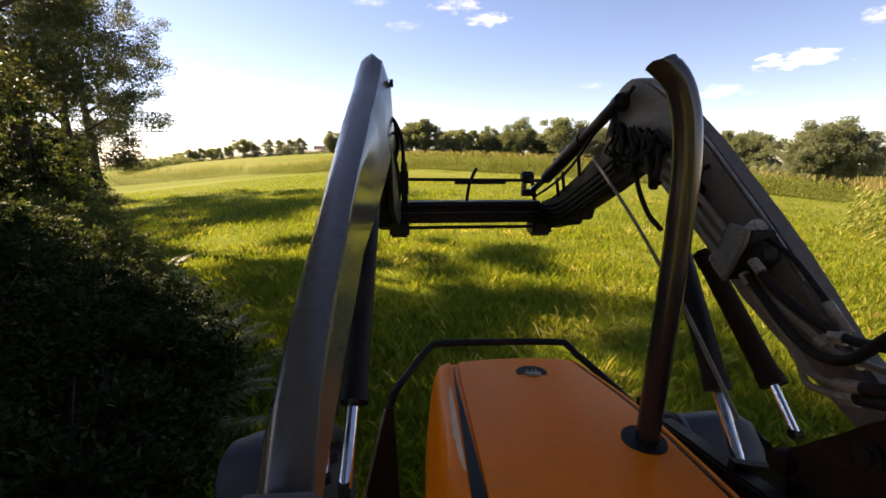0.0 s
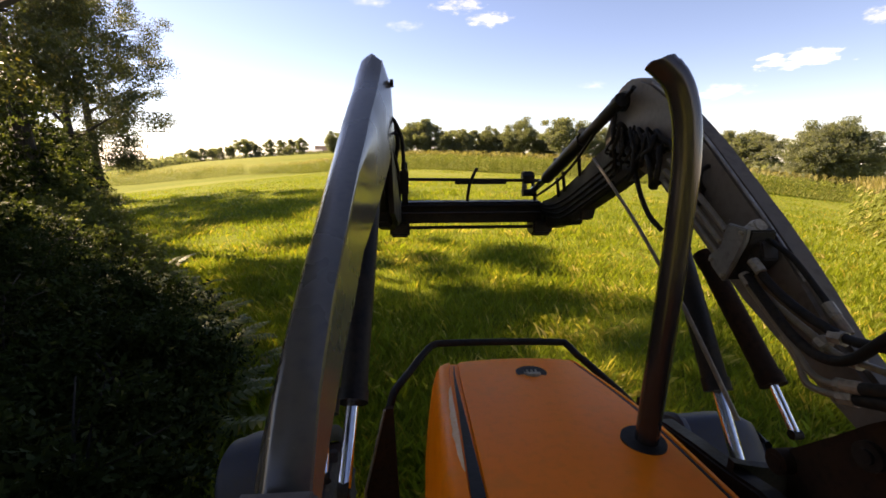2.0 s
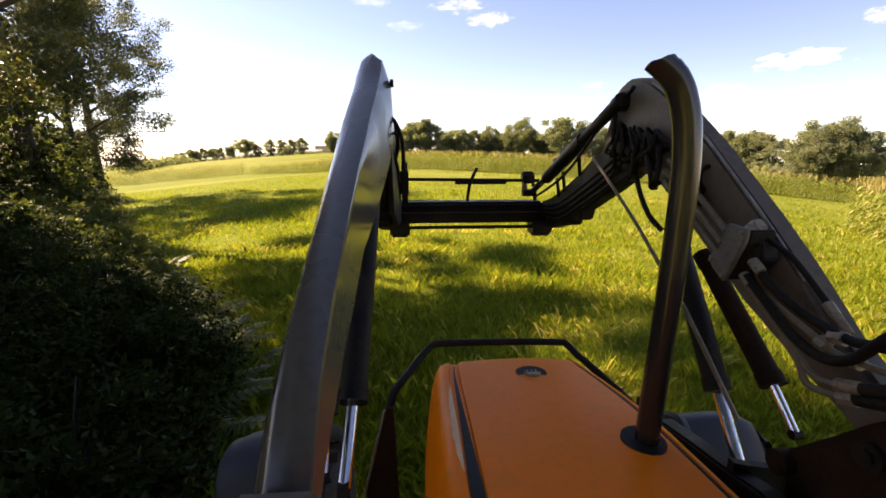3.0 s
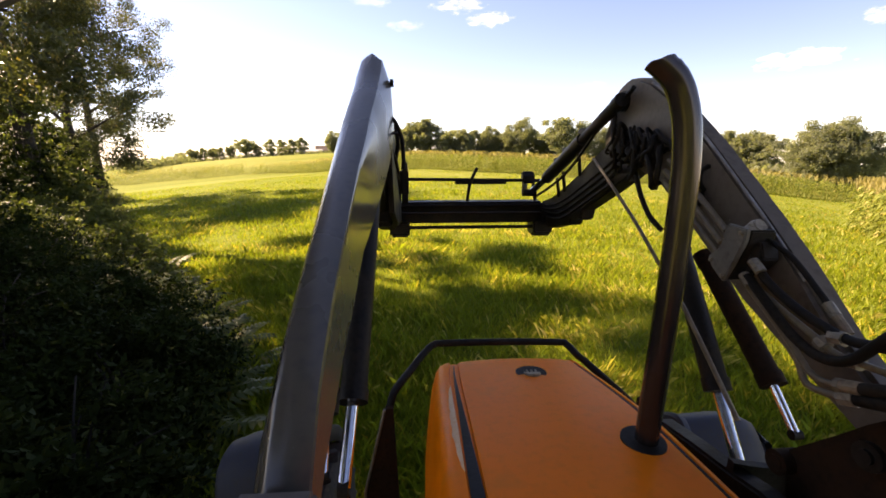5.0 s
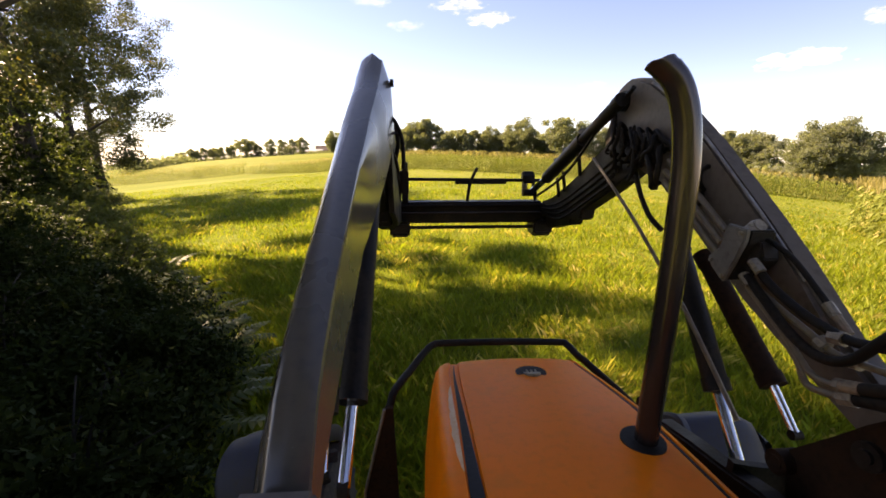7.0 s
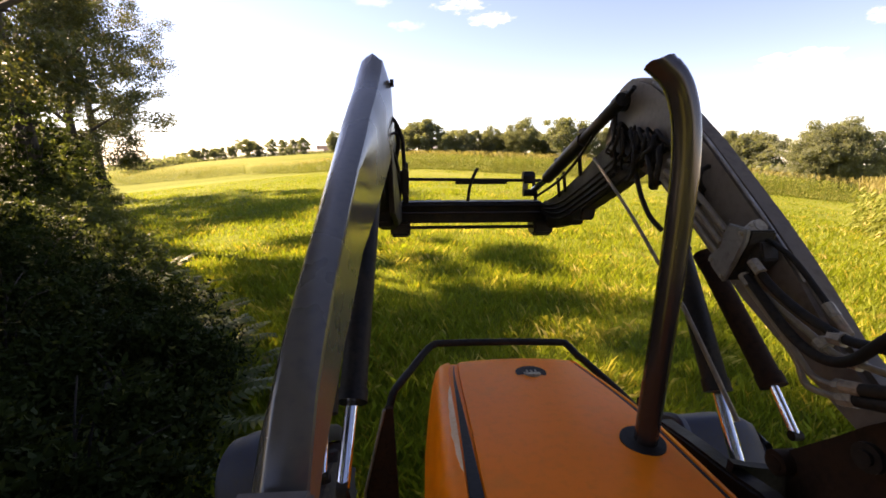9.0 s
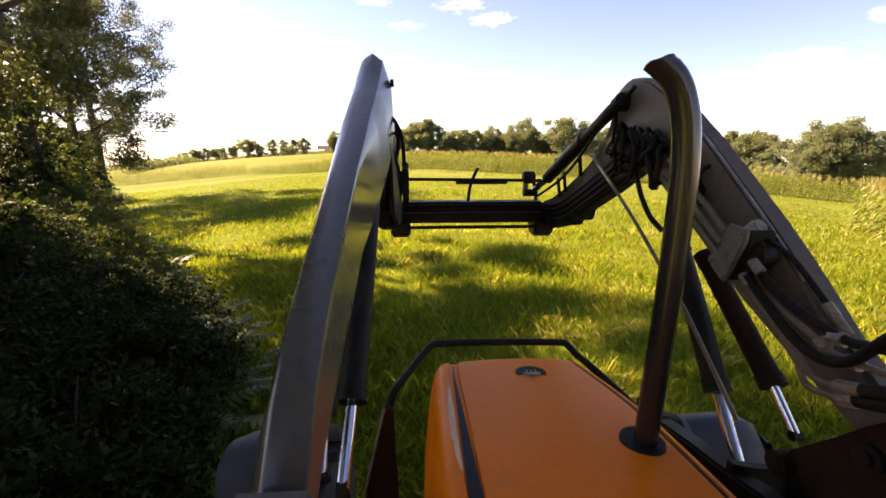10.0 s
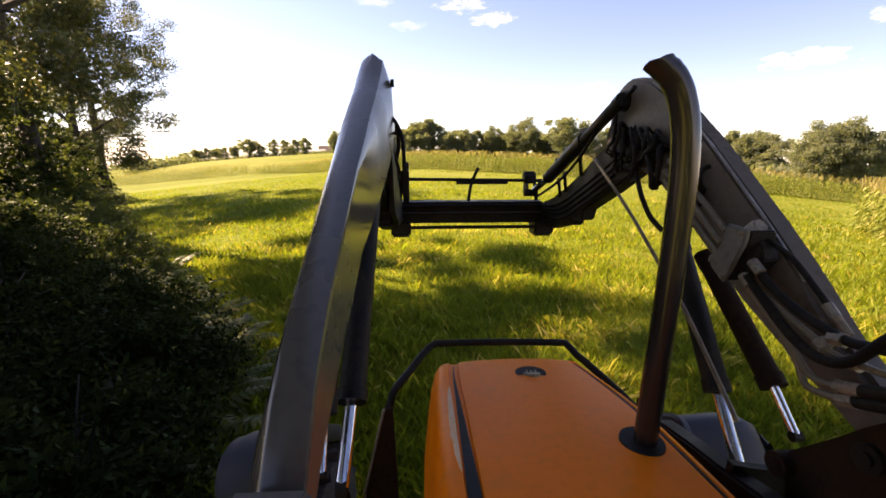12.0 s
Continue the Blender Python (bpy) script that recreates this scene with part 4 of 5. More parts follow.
for s in (-1, 1):
    bm = bmesh.new()
    front = [(0.495, 1.47), (0.526, 1.47), (0.615, 1.09), (0.62, 0.62), (0.46, 0.62), (0.48, 1.0)]
    rows = [[bm.verts.new((s * x, y, z)) for x, z in front] for y in (1.40, 1.42)]
    bm.faces.new(rows[0])
    bm.faces.new(rows[1][::-1])
    for i in range(6):
        bm.faces.new((rows[0][i], rows[0][(i + 1) % 6], rows[1][(i + 1) % 6], rows[1][i]))
    bmesh.ops.recalc_face_normals(bm, faces=bm.faces)
    br = part("guard_bracket", bm, RUSTY, tractor, "dark rusty bracket plate")
    part("bracket_flange", tube([(s * 0.528, 1.395, 1.47), (s * 0.618, 1.395, 1.09), (s * 0.622, 1.395, 0.62)], 0.006, 8, False), ZINC, br)
bm = loft([[(x, y, z) for x, z in ((0.39, 1.695), (0.441, 1.682), (0.497, 1.673), (0.53, 1.69), (0.56, 1.70), (0.575, 1.59), (0.575, 1.30), (0.39, 1.30), (0.39, 1.695))] for y in (0.81, 0.83)])
part("cover_bracket", bm, DARKSTEEL, tractor, "black bracket between cover and post")
part("side_cover", plate([(0.0, 1.0), (0.0, 1.73), (0.73, 1.69), (0.794, 1.672), (0.863, 1.656), (0.967, 1.634), (1.12, 1.595), (1.2, 1.3), (1.2, 1.0)], 0.382, 0.44, 0.008), DARKSTEEL, tractor, "black engine side cover")

# ---- the loader
ARM = [(0.46, 1.80), (0.47, 1.89), (0.55, 1.925), (0.66, 1.965), (0.772, 2.045), (0.86, 2.13), (0.933, 2.197), (1.013, 2.265), (1.124, 2.353), (1.285, 2.478), (1.426, 2.575), (1.55, 2.655), (1.677, 2.72), (1.767, 2.744), (1.845, 2.751),
       (1.895, 2.742), (1.935, 2.724), (1.968, 2.692), (1.988, 2.65), (1.998, 2.60), (2.04, 2.50), (1.97, 2.32), (1.78, 2.39), (1.55, 2.33), (1.25, 2.15), (1.06, 2.03), (0.83, 1.92), (0.65, 1.84)]
FRONT_NEAR = [(1.70, 2.40), (1.76, 2.52), (1.83, 2.55), (1.99, 2.479), (2.144, 2.415), (2.281, 2.338), (2.532, 2.228), (2.795, 2.127), (3.02, 2.07), (3.02, 1.90), (2.80, 1.91), (2.60, 1.965), (2.41, 2.005), (2.395, 2.035), (2.26, 2.06), (2.235, 2.12), (1.915, 2.262), (1.74, 2.35)]
FRONT = [(1.70, 2.40), (1.75, 2.45), (1.86, 2.50), (2.02, 2.50), (2.13, 2.45), (3.02, 2.12), (3.02, 1.90), (2.80, 1.91), (2.60, 1.965), (2.41, 2.005), (2.395, 2.035), (2.26, 2.06), (2.235, 2.12), (1.915, 2.262), (1.74, 2.35)]


def lift_cylinder(parent, a, b, c, radius, rod_r, name="lift_cylinder", paint=DARKSTEEL, label="black hydraulic cylinder barrel"):
    """Barrel from a to b, chromed rod from b to c."""
    a, b, c = Vector(a), Vector(b), Vector(c)
    d = (b - a).normalized()
    bm = rod(a, b, radius, 20)
    rod(b - d * 0.035, b + d * 0.004, radius * 1.12, 20, bm)
    rod(a - d * 0.02, a + d * 0.03, radius * 1.1, 20, bm)
    cyl = part(name, bm, paint, parent, label, True)
    part("piston_rod", rod(b - d * 0.01, c, rod_r, 18), CHROME, cyl, "bright chromed rod", True)
    bm = rod(c + Vector((-0.014, 0, 0)), c + Vector((0.014, 0, 0)), rod_r * 1.1, 16)
    part("rod_eye", bm, DARKSTEEL, cyl, "", True)
    return cyl


# the other arm's top line: y, z, its depth, and how far its outer edge is cut down
ARM_TOP = [(0.46, 1.86, 0.06, 0.05), (0.50, 1.915, 0.09, 0.06), (0.545, 1.970, 0.12, 0.065), (0.609, 2.050, 0.15, 0.07), (0.675, 2.102, 0.17, 0.075), (0.752, 2.156, 0.19, 0.072), (0.871, 2.228, 0.21, 0.068), (0.966, 2.276, 0.23, 0.062),
           (1.072, 2.332, 0.245, 0.056), (1.20, 2.400, 0.26, 0.048), (1.371, 2.484, 0.29, 0.042), (1.553, 2.585, 0.32, 0.040), (1.70, 2.655, 0.335, 0.040), (1.832, 2.720, 0.34, 0.042), (1.95, 2.792, 0.34, 0.055), (2.01, 2.838, 0.33, 0.06),
           (2.035, 2.852, 0.32, 0.065), (2.06, 2.83, 0.30, 0.065), (2.085, 2.76, 0.24, 0.05)]


def leaning_arm():
    """A box arm with a broad chamfer along its outer edge and an inner side that flares towards the knee."""
    rows = []
    for y, z, deep, fall in ARM_TOP:
        f = max(0.0, min(1.0, (y - 1.2) / 0.8))
        crown = 0.004 + 0.028 * max(0.0, (y - 1.7) / 0.35) ** 2
        inner = -0.552 + 0.012 * f
        w = 0.010 * f
        rows.append([(-0.652 - w, y, z - deep), (-0.655 - w, y, z - fall - 0.010), (-0.651 - w, y, z - fall), (-0.627 - w, y, z - 0.004), (-0.618 + 0.004 * f, y, z + crown * 0.5), (-0.588, y, z + crown), (inner - 0.012, y, z + 0.003), (inner - 0.003, y, z),
                     (inner, y, z - 0.009), (inner + 0.034 * f, y, z - 0.10 * f - 0.012), (inner + 0.042 * f, y, z - deep + 0.01), (inner + 0.040 * f - 0.01, y, z - deep)])
    bm = bmesh.new()
    rings = [[bm.verts.new(p) for p in r] for r in rows]
    for a, b in zip(rings, rings[1:]):
        for i in range(len(a)):
            j = (i + 1) % len(a)
            bm.faces.new((a[i], a[j], b[j], b[i]))
    bm.faces.new(rings[0])
    bm.faces.new(rings[-1])
    bmesh.ops.recalc_face_normals(bm, faces=bm.faces)
    return bm


def loader_side(s, x0, x1):
    lo, hi = min(x0, x1), max(x0, x1)
    mid = (lo + hi) / 2
    bm = plate(ARM, lo, hi, 0.014) if s > 0 else leaning_arm()
    arm = part("loader_arm", bm, OLIVE if s > 0 else ARMPAINT, tractor, "grey-olive painted steel loader arm", True)
    front = part("front_arm", plate(FRONT_NEAR if s > 0 else FRONT, lo - 0.003, hi + 0.003, 0.008), DARKSTEEL, arm, "dark greasy front half of the arm", True)
    inner = lo if s > 0 else hi
    # pin bosses
    for y, z, r in ((1.86, 2.66, 0.045), (2.93, 2.0, 0.05), (1.30, 2.30, 0.035)) if s > 0 else ((2.93, 2.0, 0.05),):
        part("pin_boss", rod((mid, y, z), (inner - s * 0.012, y, z), r, 20), DARKSTEEL, arm, "dark pivot pin", True)
    # post that carries the arm
    px = inner - s * 0.045 if s > 0 else mid
    post = plate([(0.20, 0.62), (0.20, 1.98), (0.40, 2.06), (0.56, 2.02), (0.65, 1.92), (0.70, 1.855), (0.79, 1.745), (0.77, 1.64), (0.62, 1.50), (0.52, 0.62)] if s > 0 else
                 [(0.20, 0.62), (0.20, 1.80), (0.48, 1.80), (0.55, 1.70), (0.52, 0.62)], px, px + s * 0.023, 0.005)
    # the plate itself is paler; the dark brown carries the shade it stands in
    post = part("loader_post", post, RUSTY, tractor, "steel mounting plate, coloured dark for the shade on it", True)
    part("post_arm", block((min(0.24 * s, px), 0.30, 0.66), (max(0.24 * s, px), 0.46, 0.82), 0.01), DARKSTEEL, post)
    if s > 0:
        part("pivot_pin", rod((px - 0.012, 0.625, 1.868), (px + 0.06, 0.625, 1.868), 0.029, 24), DARKSTEEL, post, "worn round pivot pin", True)
        part("pivot_nut", rod((px - 0.019, 0.625, 1.868), (px - 0.010, 0.625, 1.868), 0.015, 12), DARKSTEEL, post, "dark hexagon bolt head")
        bm = rod((0.468, 0.783, 1.718), (0.53, 0.783, 1.718), 0.030, 20)
        part("rod_eye", bm, RUSTY, post, "rusty steel eye", True)
        part("eye_bush", rod((0.464, 0.783, 1.718), (0.52, 0.783, 1.718), 0.018, 16), RUSTY, post, "worn bright bush", True)
    # lift cylinders under the arm
    if s > 0:
        lift_cylinder(tractor, (0.562, 1.40, 2.115), (0.548, 1.085, 1.717), (0.514, 0.902, 1.554), 0.036, 0.018)
        lift_cylinder(tractor, (0.68, 1.40, 2.06), (0.688, 1.045, 1.755), (0.698, 0.955, 1.648), 0.034, 0.013, paint=RUSTY, label="rusty brown hydraulic cylinder barrel")
    else:
        lift_cylinder(tractor, (-0.592, 1.93, 2.37), (-0.597, 1.13, 1.69), (-0.595, 0.92, 1.565), 0.043, 0.019)
        part("pin_boss", rod((-0.51, 2.025, 2.752), (-0.494, 2.025, 2.752), 0.018, 14), DARKSTEEL, arm, "dark bolt head", True)
        lift_cylinder(tractor, (-0.66, 1.30, 2.02), (-0.645, 1.00, 1.745), (-0.635, 0.895, 1.635), 0.030, 0.009)
    # tilt cylinder above the front half of the arm, and the carriage hook at its end
    if s > 0:
        tilt = lift_cylinder(tractor, (0.50, 1.829, 2.656), (0.50, 2.78, 2.268), (0.435, 2.95, 2.150), 0.029, 0.022, "tilt_cylinder")
        part("sleeve", rod((0.50, 2.20, 2.5045), (0.50, 2.79, 2.264), 0.040, 20), DARKSTEEL, tilt, "greasy black sleeve", True)
        for y, z in ((2.19, 2.547), (2.42, 2.452), (2.57, 2.388)):
            part("clamp", soften(block((0.478, y - 0.055, z - 0.014), (0.522, y + 0.045, z + 0.014), 0.0), 0.005), DARKSTEEL, tilt, "greasy hose clamp")
        # two prongs on a hub, with a broad lug at their top
        bm = plate([(2.93, 2.13), (2.93, 2.23), (2.955, 2.245), (2.985, 2.23), (2.99, 2.13)], 0.375, 0.402, 0.005)
        hook = part("carriage_hook", bm, DUSTY, tractor, "dusty dark carriage hook")
        part("prong", rod((0.446, 2.96, 2.25), (0.475, 2.97, 2.09), 0.013, 10), DARKSTEEL, hook, "", True)
        part("lug", plate([(2.92, 2.215), (2.915, 2.27), (2.94, 2.30), (2.98, 2.30), (3.0, 2.25), (2.98, 2.215)], 0.366, 0.452, 0.008), DARKSTEEL, hook, "black lug at the top")
        part("hook_pin", rod((0.372, 2.94, 2.148), (0.47, 2.94, 2.148), 0.026, 16), DARKSTEEL, hook, "", True)
        # thin pipe under the cylinder, held to the arm by short struts
        pipe = part("steel_pipe", tube([(0.50, 1.834, 2.628), (0.50, 2.021, 2.555), (0.50, 2.296, 2.385), (0.50, 2.589, 2.252), (0.48, 2.96, 2.12)], 0.009, 10), DARKSTEEL, tractor, "dark steel pipe", True)
        for y, z in ((2.27, 2.40), (2.50, 2.29), (2.60, 2.245)):
            part("strut", rod((0.50, y - 0.02, z + 0.03), (0.535, y + 0.03, z - 0.09), 0.011, 8), DARKSTEEL, pipe)
    else:
        lift_cylinder(tractor, (mid + 0.03, 1.90, 2.665), (mid + 0.03, 2.52, 2.38), (mid + 0.03, 2.97, 2.19), 0.036, 0.02, "tilt_cylinder")
        bm = plate([(2.92, 2.05), (2.92, 2.34), (2.94, 2.37), (2.97, 2.37), (3.0, 2.33), (3.02, 2.05)], -0.505, -0.462, 0.006)
        part("carriage_hook", bm, DARKSTEEL, tractor, "dark carriage hook")
    bm = plate([(2.86, 1.86), (2.85, 1.95), (3.06, 1.95), (3.06, 1.86), (3.0, 1.83), (2.92, 1.83)], inner - s * 0.095, inner + s * 0.045, 0.014)
    part("carriage_foot", bm, DARKSTEEL, tractor, "dark lower carriage foot")
    return arm


loader_side(1, 0.54, 0.615)
loader_side(-1, -0.55, -0.652)

# cross beam between the arms, with its pipes and latch bar
bm = block((-0.54, 2.92, 1.93), (0.52, 3.06, 2.085), 0.012)
beam = part("cross_beam", bm, DARKSTEEL, tractor, "dark greasy steel cross beam", True)
part("beam_pipe", rod((-0.55, 2.90, 1.905), (0.53, 2.90, 1.905), 0.013), RUBBER, beam, "", True)
part("beam_pipe", rod((-0.55, 2.905, 2.06), (0.53, 2.905, 2.06), 0.011), RUBBER, beam, "", True)
part("beam_pipe", rod((-0.55, 2.90, 2.01), (0.53, 2.90, 2.01), 0.008), EXHAUST, beam, "", True)
latch = part("latch_bar", rod((-0.52, 2.95, 2.248), (0.50, 2.95, 2.235), 0.012), DARKSTEEL, tractor, "thin dark latch bar", True)
part("latch_plate", block((-0.125, 2.935, 2.21), (0.25, 2.95, 2.236), 0.004), DARKSTEEL, latch)
part("latch_handle", tube([(0.035, 2.94, 2.325), (0.01, 2.935, 2.28), (-0.02, 2.93, 2.20), (-0.035, 2.93, 2.09)], 0.012, 10), DARKSTEEL, latch, "bent dark lever", True)

# pale rod in place of the highlight along the top of the arm
part("edge_highlight", tube([(0.5445, 1.66, 2.708), (0.5445, 1.55, 2.650), (0.5445, 1.426, 2.570), (0.5445, 1.285, 2.473), (0.5445, 1.124, 2.348), (0.5445, 1.013, 2.260), (0.5445, 0.88, 2.144)], 0.0045, 8), EDGELIGHT, tractor, "bright line for the highlight on the arm's edge", True)

# valve block on the arm with its unions
vb = part("valve_block", soften(plate([(1.08, 2.155), (1.045, 2.19), (1.035, 2.25), (0.968, 2.25), (0.972, 2.215), (1.017, 2.10), (1.064, 2.13)], 0.462, 0.535, 0.0), 0.005), DARKSTEEL, tractor, "black greasy valve block")
part("cover_plate", plate([(1.085, 2.155), (1.048, 2.188), (1.034, 2.258), (0.966, 2.255), (0.966, 2.222), (0.989, 2.161), (1.017, 2.098), (1.068, 2.128)], 0.446, 0.461, 0.003), DUSTY, vb, "dusty olive cover plate")
part("cover_plate", plate([(1.03, 2.21), (0.958, 2.222), (0.942, 2.18), (0.975, 2.135), (1.04, 2.11)], 0.485, 0.53, 0.004), DARKSTEEL, vb, "black cover plate")
part("valve_cap", soften(tube([(0.50, 1.02, 2.225), (0.50, 0.995, 2.255), (0.50, 0.985, 2.262)], (0.024, 0.018), 14, False), 0.003), ZINC, vb, "dusty hexagon valve cap")
for y, z in ((1.068, 2.148), (0.978, 2.243), (1.02, 2.115)):
    part("bolt", rod((0.446, y, z), (0.440, y, z), 0.006, 6), ZINC, vb)
for p, q, r in (((0.47, 0.957, 2.174), (0.47, 0.925, 2.153), 0.013), ((0.465, 0.972, 2.133), (0.465, 0.943, 2.114), 0.013), ((0.475, 1.005, 2.232), (0.475, 0.985, 2.245), 0.017), ((0.475, 0.99, 2.24), (0.475, 0.978, 2.25), 0.010)):
    part("union_nut", rod(p, q, r, 8), ZINC, vb, "dusty zinc hexagon union")


def hose(pts, r, mat=RUBBER, label="", name="hose"):
    return part(name, tube(pts, r, 10), mat, tractor, label, True)


# pipes along the arm above and below the valve block
for dz, dx in ((0.0, 0.0), (-0.035, -0.008), (-0.07, -0.01)):
    hose([(0.50 + dx, 1.42, 2.415 + dz), (0.50 + dx, 1.22, 2.30 + dz), (0.50 + dx, 1.10, 2.225 + dz)], 0.009, TANPIPE, "dusty tan steel pipe", "steel_pipe")
hose([(0.475, 0.953, 2.166), (0.475, 0.895, 2.128), (0.475, 0.806, 2.095), (0.475, 0.713, 2.080), (0.475, 0.664, 2.086), (0.48, 0.58, 2.11), (0.50, 0.45, 2.15)], 0.0105, RUBBER, "dusty rubber hose")
hose([(0.465, 0.959, 2.134), (0.465, 0.911, 2.102), (0.465, 0.811, 2.041), (0.465, 0.735, 2.022), (0.465, 0.679, 2.047), (0.465, 0.632, 2.113), (0.47, 0.56, 2.22)], 0.011, RUBBER, "dusty rubber hose")
hose([(0.485, 0.975, 2.12), (0.485, 0.954, 2.108), (0.485, 0.862, 2.076), (0.485, 0.784, 2.053), (0.485, 0.736, 2.037), (0.485, 0.690, 2.038), (0.485, 0.6, 2.05)], 0.0075, TANPIPE, "dusty tan steel pipe", "steel_pipe")
hose([(0.47, 0.98, 2.125), (0.468, 0.947, 2.102), (0.468, 0.825, 2.028), (0.47, 0.790, 2.0), (0.47, 0.744, 1.972), (0.47, 0.688, 1.982)], 0.0075, TANPIPE, "dusty tan steel pipe", "steel_pipe")
hose([(0.475, 0.84, 2.02), (0.472, 0.788, 1.984), (0.47, 0.752, 1.946), (0.47, 0.681, 1.961)], 0.0075, TANPIPE, "dusty tan steel pipe", "steel_pipe")
hose([(0.47, 0.652, 1.999), (0.47, 0.614, 2.018), (0.47, 0.5, 2.07)], 0.013, RUBBER, "rubber hose")
hose([(0.47, 0.665, 1.970), (0.47, 0.608, 1.994), (0.47, 0.5, 2.04)], 0.013, RUBBER, "rubber hose")
part("hose_sleeve", rod((0.47, 0.689, 1.984), (0.47, 0.650, 2.000), 0.014, 12), SLEEVE, tractor, "dusty tan hose sleeve")
for p, q in (((0.475, 0.732, 2.072), (0.475, 0.705, 2.078)), ((0.485, 0.765, 2.048), (0.485, 0.745, 2.040)), ((0.47, 0.695, 1.981), (0.47, 0.684, 1.986)), ((0.47, 0.683, 1.960), (0.47, 0.655, 1.974)), ((0.485, 0.70, 2.036), (0.485, 0.675, 2.04))):
    part("hose_union", rod(p, q, 0.0155, 8), ZINC, tractor, "dusty zinc hose union")
hose([(0.515, 1.02, 2.235), (0.515, 0.986, 2.229), (0.515, 0.899, 2.199), (0.515, 0.821, 2.144), (0.515, 0.789, 2.119)], 0.007, RUBBER, "dark steel pipe", "steel_pipe")
part("hose_union", rod((0.515, 0.792, 2.121), (0.515, 0.767, 2.101), 0.011, 10), ZINC, tractor, "pale zinc union")
part("hose_sleeve", rod((0.515, 0.767, 2.101), (0.515, 0.733, 2.074), 0.0095, 10), SLEEVE, tractor, "dusty tan hose sleeve")

# tangle of hoses inside the knee
for i in range(30):
    rr = random.Random(60 + i)
    f = i / 29
    y0, z0 = 1.86 - 0.40 * f + rr.uniform(-0.03, 0.03), 2.525 - 0.05 * f + rr.uniform(-0.05, 0.03)
    drop, swing, x0 = rr.uniform(0.05, 0.13), rr.uniform(-0.09, 0.06), rr.uniform(0.475, 0.515)
    pts = [(0.525, y0 + 0.03, z0), (x0, y0, z0 + rr.uniform(0.0, 0.04)), (x0 - 0.012, y0 - 0.03 + swing * 0.4, z0 - drop * 0.35), (x0 - rr.uniform(0.0, 0.02), y0 - 0.02 + swing, z0 - drop * 0.75), (x0 + 0.01, y0 + 0.02 + swing * 1.3, z0 - drop), (0.53, y0 + 0.05 + swing, z0 - drop * rr.uniform(0.9, 1.15))]
    hose(pts, rr.choice((0.005, 0.007, 0.009)), RUBBER, "tangled rubber hose")
hose([(0.515, 1.66, 2.36), (0.50, 1.60, 2.31), (0.50, 1.56, 2.26), (0.505, 1.50, 2.20), (0.52, 1.44, 2.16)], 0.010, RUBBER, "hanging rubber hose")
part("knee_link", rod((0.522, 1.76, 2.705), (0.522, 1.93, 2.62), 0.010, 10), DARKSTEEL, tractor, "short dark link rod", True)
part("knee_link", rod((0.518, 1.90, 2.64), (0.518, 1.90, 2.54), 0.009, 10), DARKSTEEL, tractor, "short dark link rod", True)
# pipes along the front half of the arm
for i in range(4):
    z = 2.40 - 0.035 * i
    hose([(0.512, 1.85, z + 0.01), (0.517, 2.15, z - 0.12), (0.517, 2.55, z - 0.275), (0.51, 2.92, z - 0.35 + 0.02 * i)], 0.008, RUBBER, "", "steel_pipe")
# clip and short hose loops on the arm behind the pipe
hose([(0.535, 1.33, 2.44), (0.505, 1.315, 2.43), (0.50, 1.285, 2.40), (0.502, 1.275, 2.36), (0.53, 1.29, 2.34)], 0.010, RUBBER, "short looped rubber hose")
hose([(0.535, 1.26, 2.40), (0.505, 1.25, 2.385), (0.502, 1.245, 2.35), (0.53, 1.26, 2.325)], 0.008, RUBBER, "short looped rubber hose")
# level indicator rod
part("indicator_rod", tube([(0.47, 1.985, 2.41), (0.47, 1.611, 2.215), (0.47, 1.354, 2.059), (0.47, 1.169, 1.941), (0.47, 0.909, 1.739)], 0.0068, 10), TANPIPE, tractor, "thin tan level indicator rod", True)
# dark hose guard and coupler on the other arm's front half
part("hose_guard", plate([(1.90, 2.60), (1.94, 2.625), (2.04, 2.62), (2.35, 2.48), (2.80, 2.24), (2.86, 1.96), (2.45, 2.0), (2.05, 2.14)], -0.535, -0.508, 0.006), DARKSTEEL, tractor, "dark greasy hose guard plate")
part("coupler", block((-0.472, 1.985, 2.235), (-0.432, 2.03, 2.362), 0.008), DARKSTEEL, tractor, "black hose coupler")
hose([(-0.51, 2.0, 2.60), (-0.488, 2.0, 2.575), (-0.462, 2.005, 2.51), (-0.455, 2.005, 2.43), (-0.455, 2.005, 2.35)], 0.0095, RUBBER, "short bent rubber hose")
hose([(-0.51, 2.0, 2.53), (-0.487, 2.0, 2.525), (-0.462, 2.005, 2.515)], 0.007, RUBBER, "short bent rubber hose")
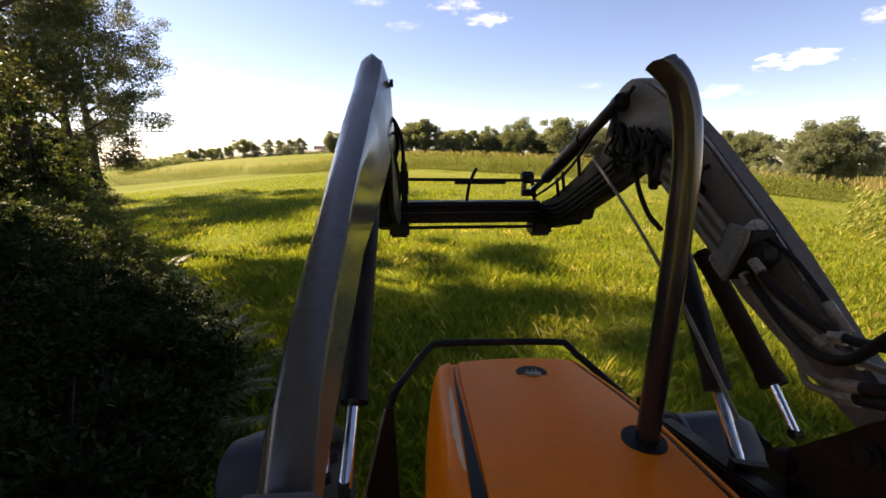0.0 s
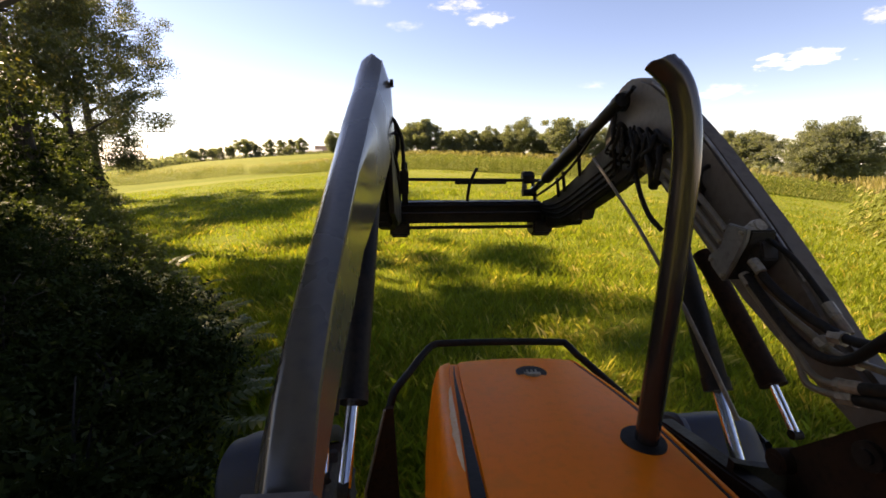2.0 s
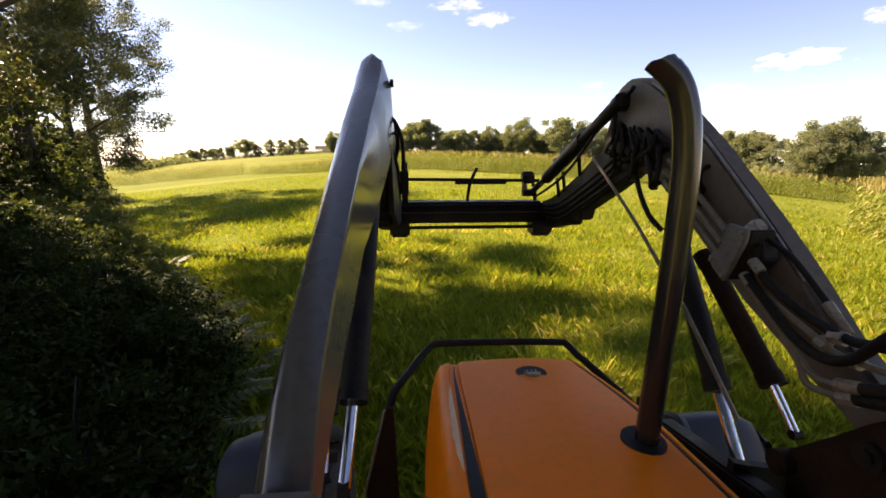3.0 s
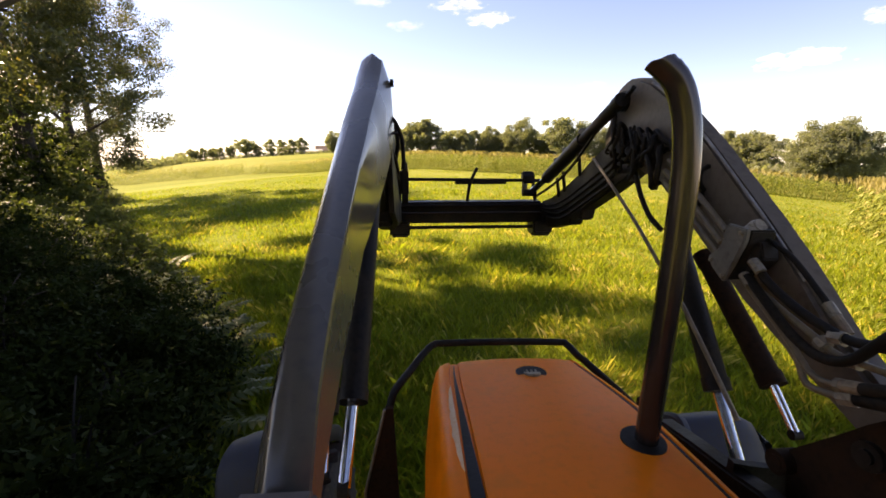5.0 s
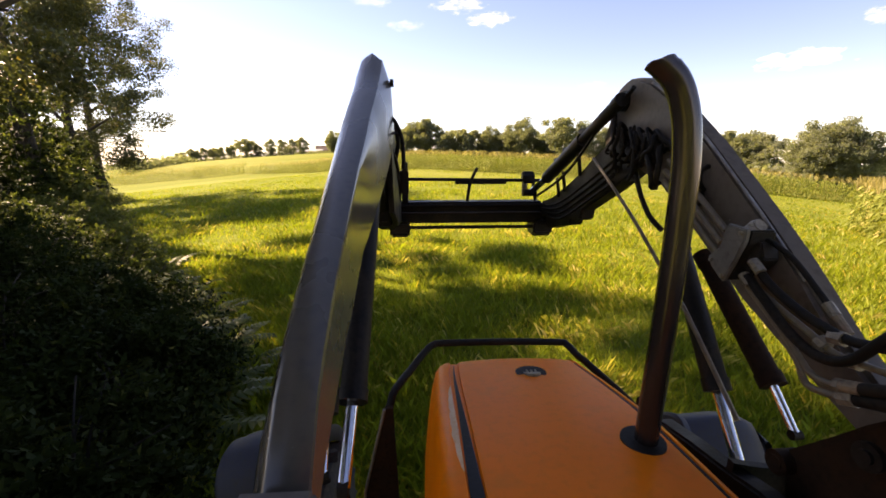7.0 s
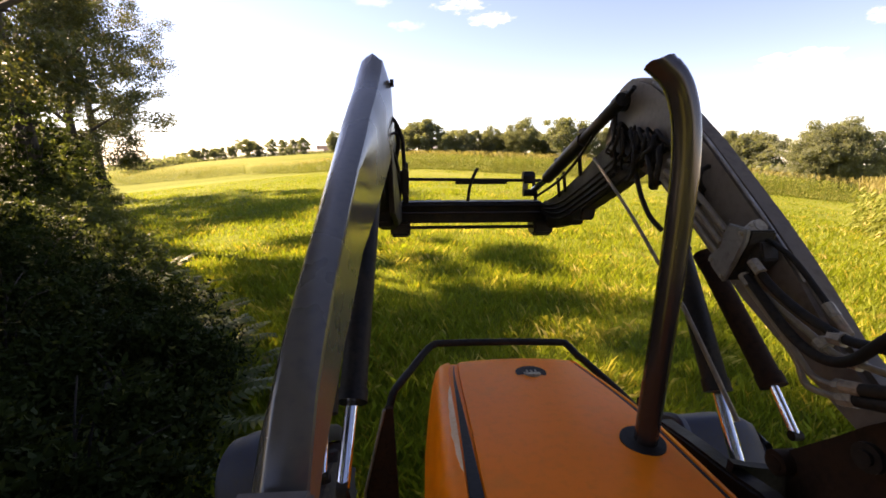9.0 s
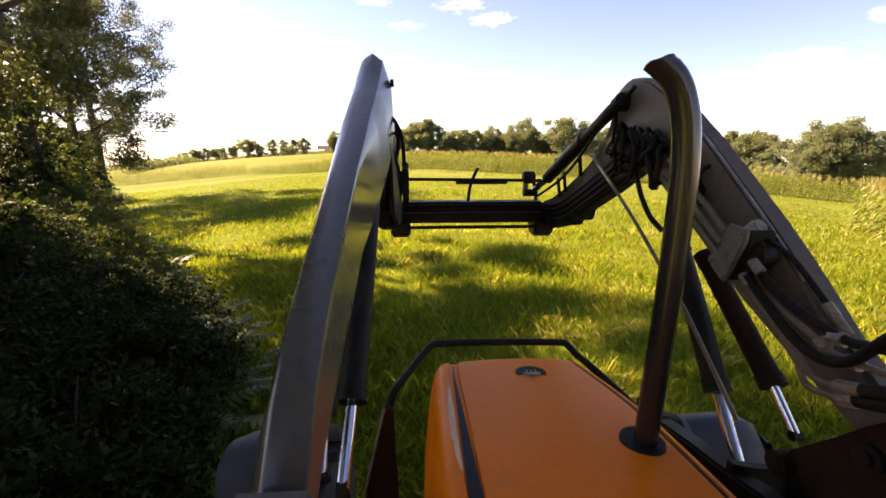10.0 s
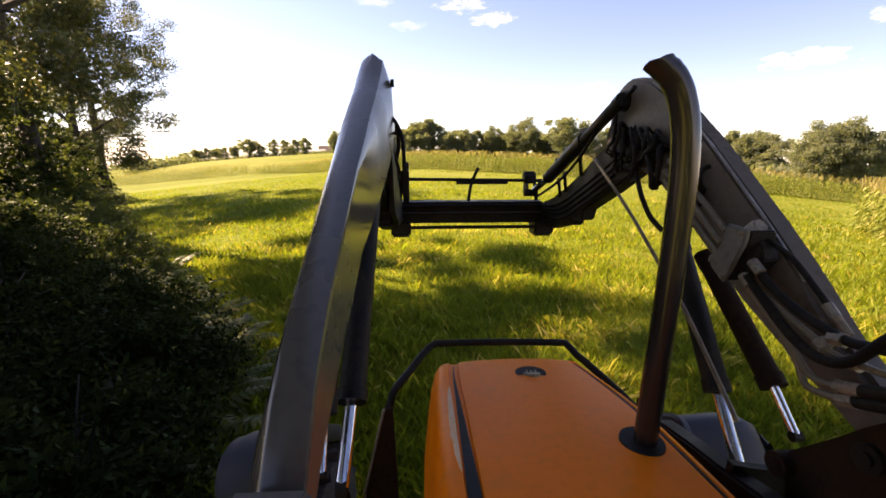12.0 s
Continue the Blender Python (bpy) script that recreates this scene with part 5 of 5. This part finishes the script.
# hoses behind the other arm's front half
hose([(-0.53, 1.95, 2.62), (-0.50, 2.15, 2.56), (-0.49, 2.22, 2.48), (-0.515, 2.3, 2.35), (-0.50, 2.5, 2.25), (-0.515, 2.7, 2.12)], 0.011, RUBBER, "rubber hose")
hose([(-0.53, 2.0, 2.5), (-0.505, 2.2, 2.40), (-0.50, 2.45, 2.30), (-0.515, 2.75, 2.15)], 0.010, RUBBER, "rubber hose")
part("base_flange", block((-0.650, 0.455, 1.89), (-0.535, 0.505, 1.972), 0.008), OLIVE, tractor, "grey flange at the arm's foot")

# ---- cab and rear wheels, behind the camera


def build_cab():
    cab = part("cab", block((-0.62, -1.75, 0.80), (0.62, -0.34, 1.32), 0.03), ORANGE, tractor, "orange cab base", True)
    for x in (-0.66, 0.66):
        for y0, y1 in ((-0.36, -0.46), (-1.72, -1.60)):
            part("pillar", tube([(x, y0, 1.30), (x * 0.97, (y0 + y1) / 2, 1.95), (x * 0.93, y1, 2.62)], 0.032, 8), DARKSTEEL, cab, "black cab pillar", True)
    part("roof", soften(block((-0.72, -1.82, 2.62), (0.72, -0.36, 2.76), 0.0), 0.045, 3), ORANGE, cab, "", True)
    part("windscreen", block((-0.60, -0.425, 1.34), (0.60, -0.415, 2.60), 0.0), GLASS, cab, "clear windscreen")
    part("rear_window", block((-0.60, -1.66, 1.34), (0.60, -1.65, 2.60), 0.0), GLASS, cab, "clear rear window")
    for x in (-0.645, 0.635):
        part("side_window", block((x, -1.58, 1.34), (x + 0.01, -0.50, 2.58), 0.0), GLASS, cab, "clear side window")
    part("seat", soften(block((-0.25, -1.30, 1.32), (0.25, -0.85, 1.48), 0.0), 0.05, 3), RUBBER, cab, "black seat", True)
    part("gearbox", block((-0.28, -1.70, 0.50), (0.28, -0.20, 0.82), 0.03), DARKSTEEL, tractor, "dark gearbox housing")
    part("rear_axle", block((-0.70, -1.32, 0.66), (0.70, -1.14, 0.82), 0.03), DARKSTEEL, tractor)
    wheel(-0.92, -1.23, 0.74, 0.44)
    wheel(0.92, -1.23, 0.74, 0.44)
    for x in (-0.90, 0.90):
        rows = []
        for i in range(13):
            a = radians(15 + 140 * i / 12)
            rows.append([(x + px, -1.23 + (0.82 + dr) * math.cos(a), 0.74 + (0.82 + dr) * math.sin(a)) for px, dr in ((-0.25, -0.04), (-0.24, 0.0), (0.24, 0.0), (0.25, -0.04))])
        bm = loft(rows, False)
        bmesh.ops.solidify(bm, geom=bm.faces[:], thickness=0.012)
        part("rear_mudguard", bm, ORANGE, tractor, "", True)


build_cab()
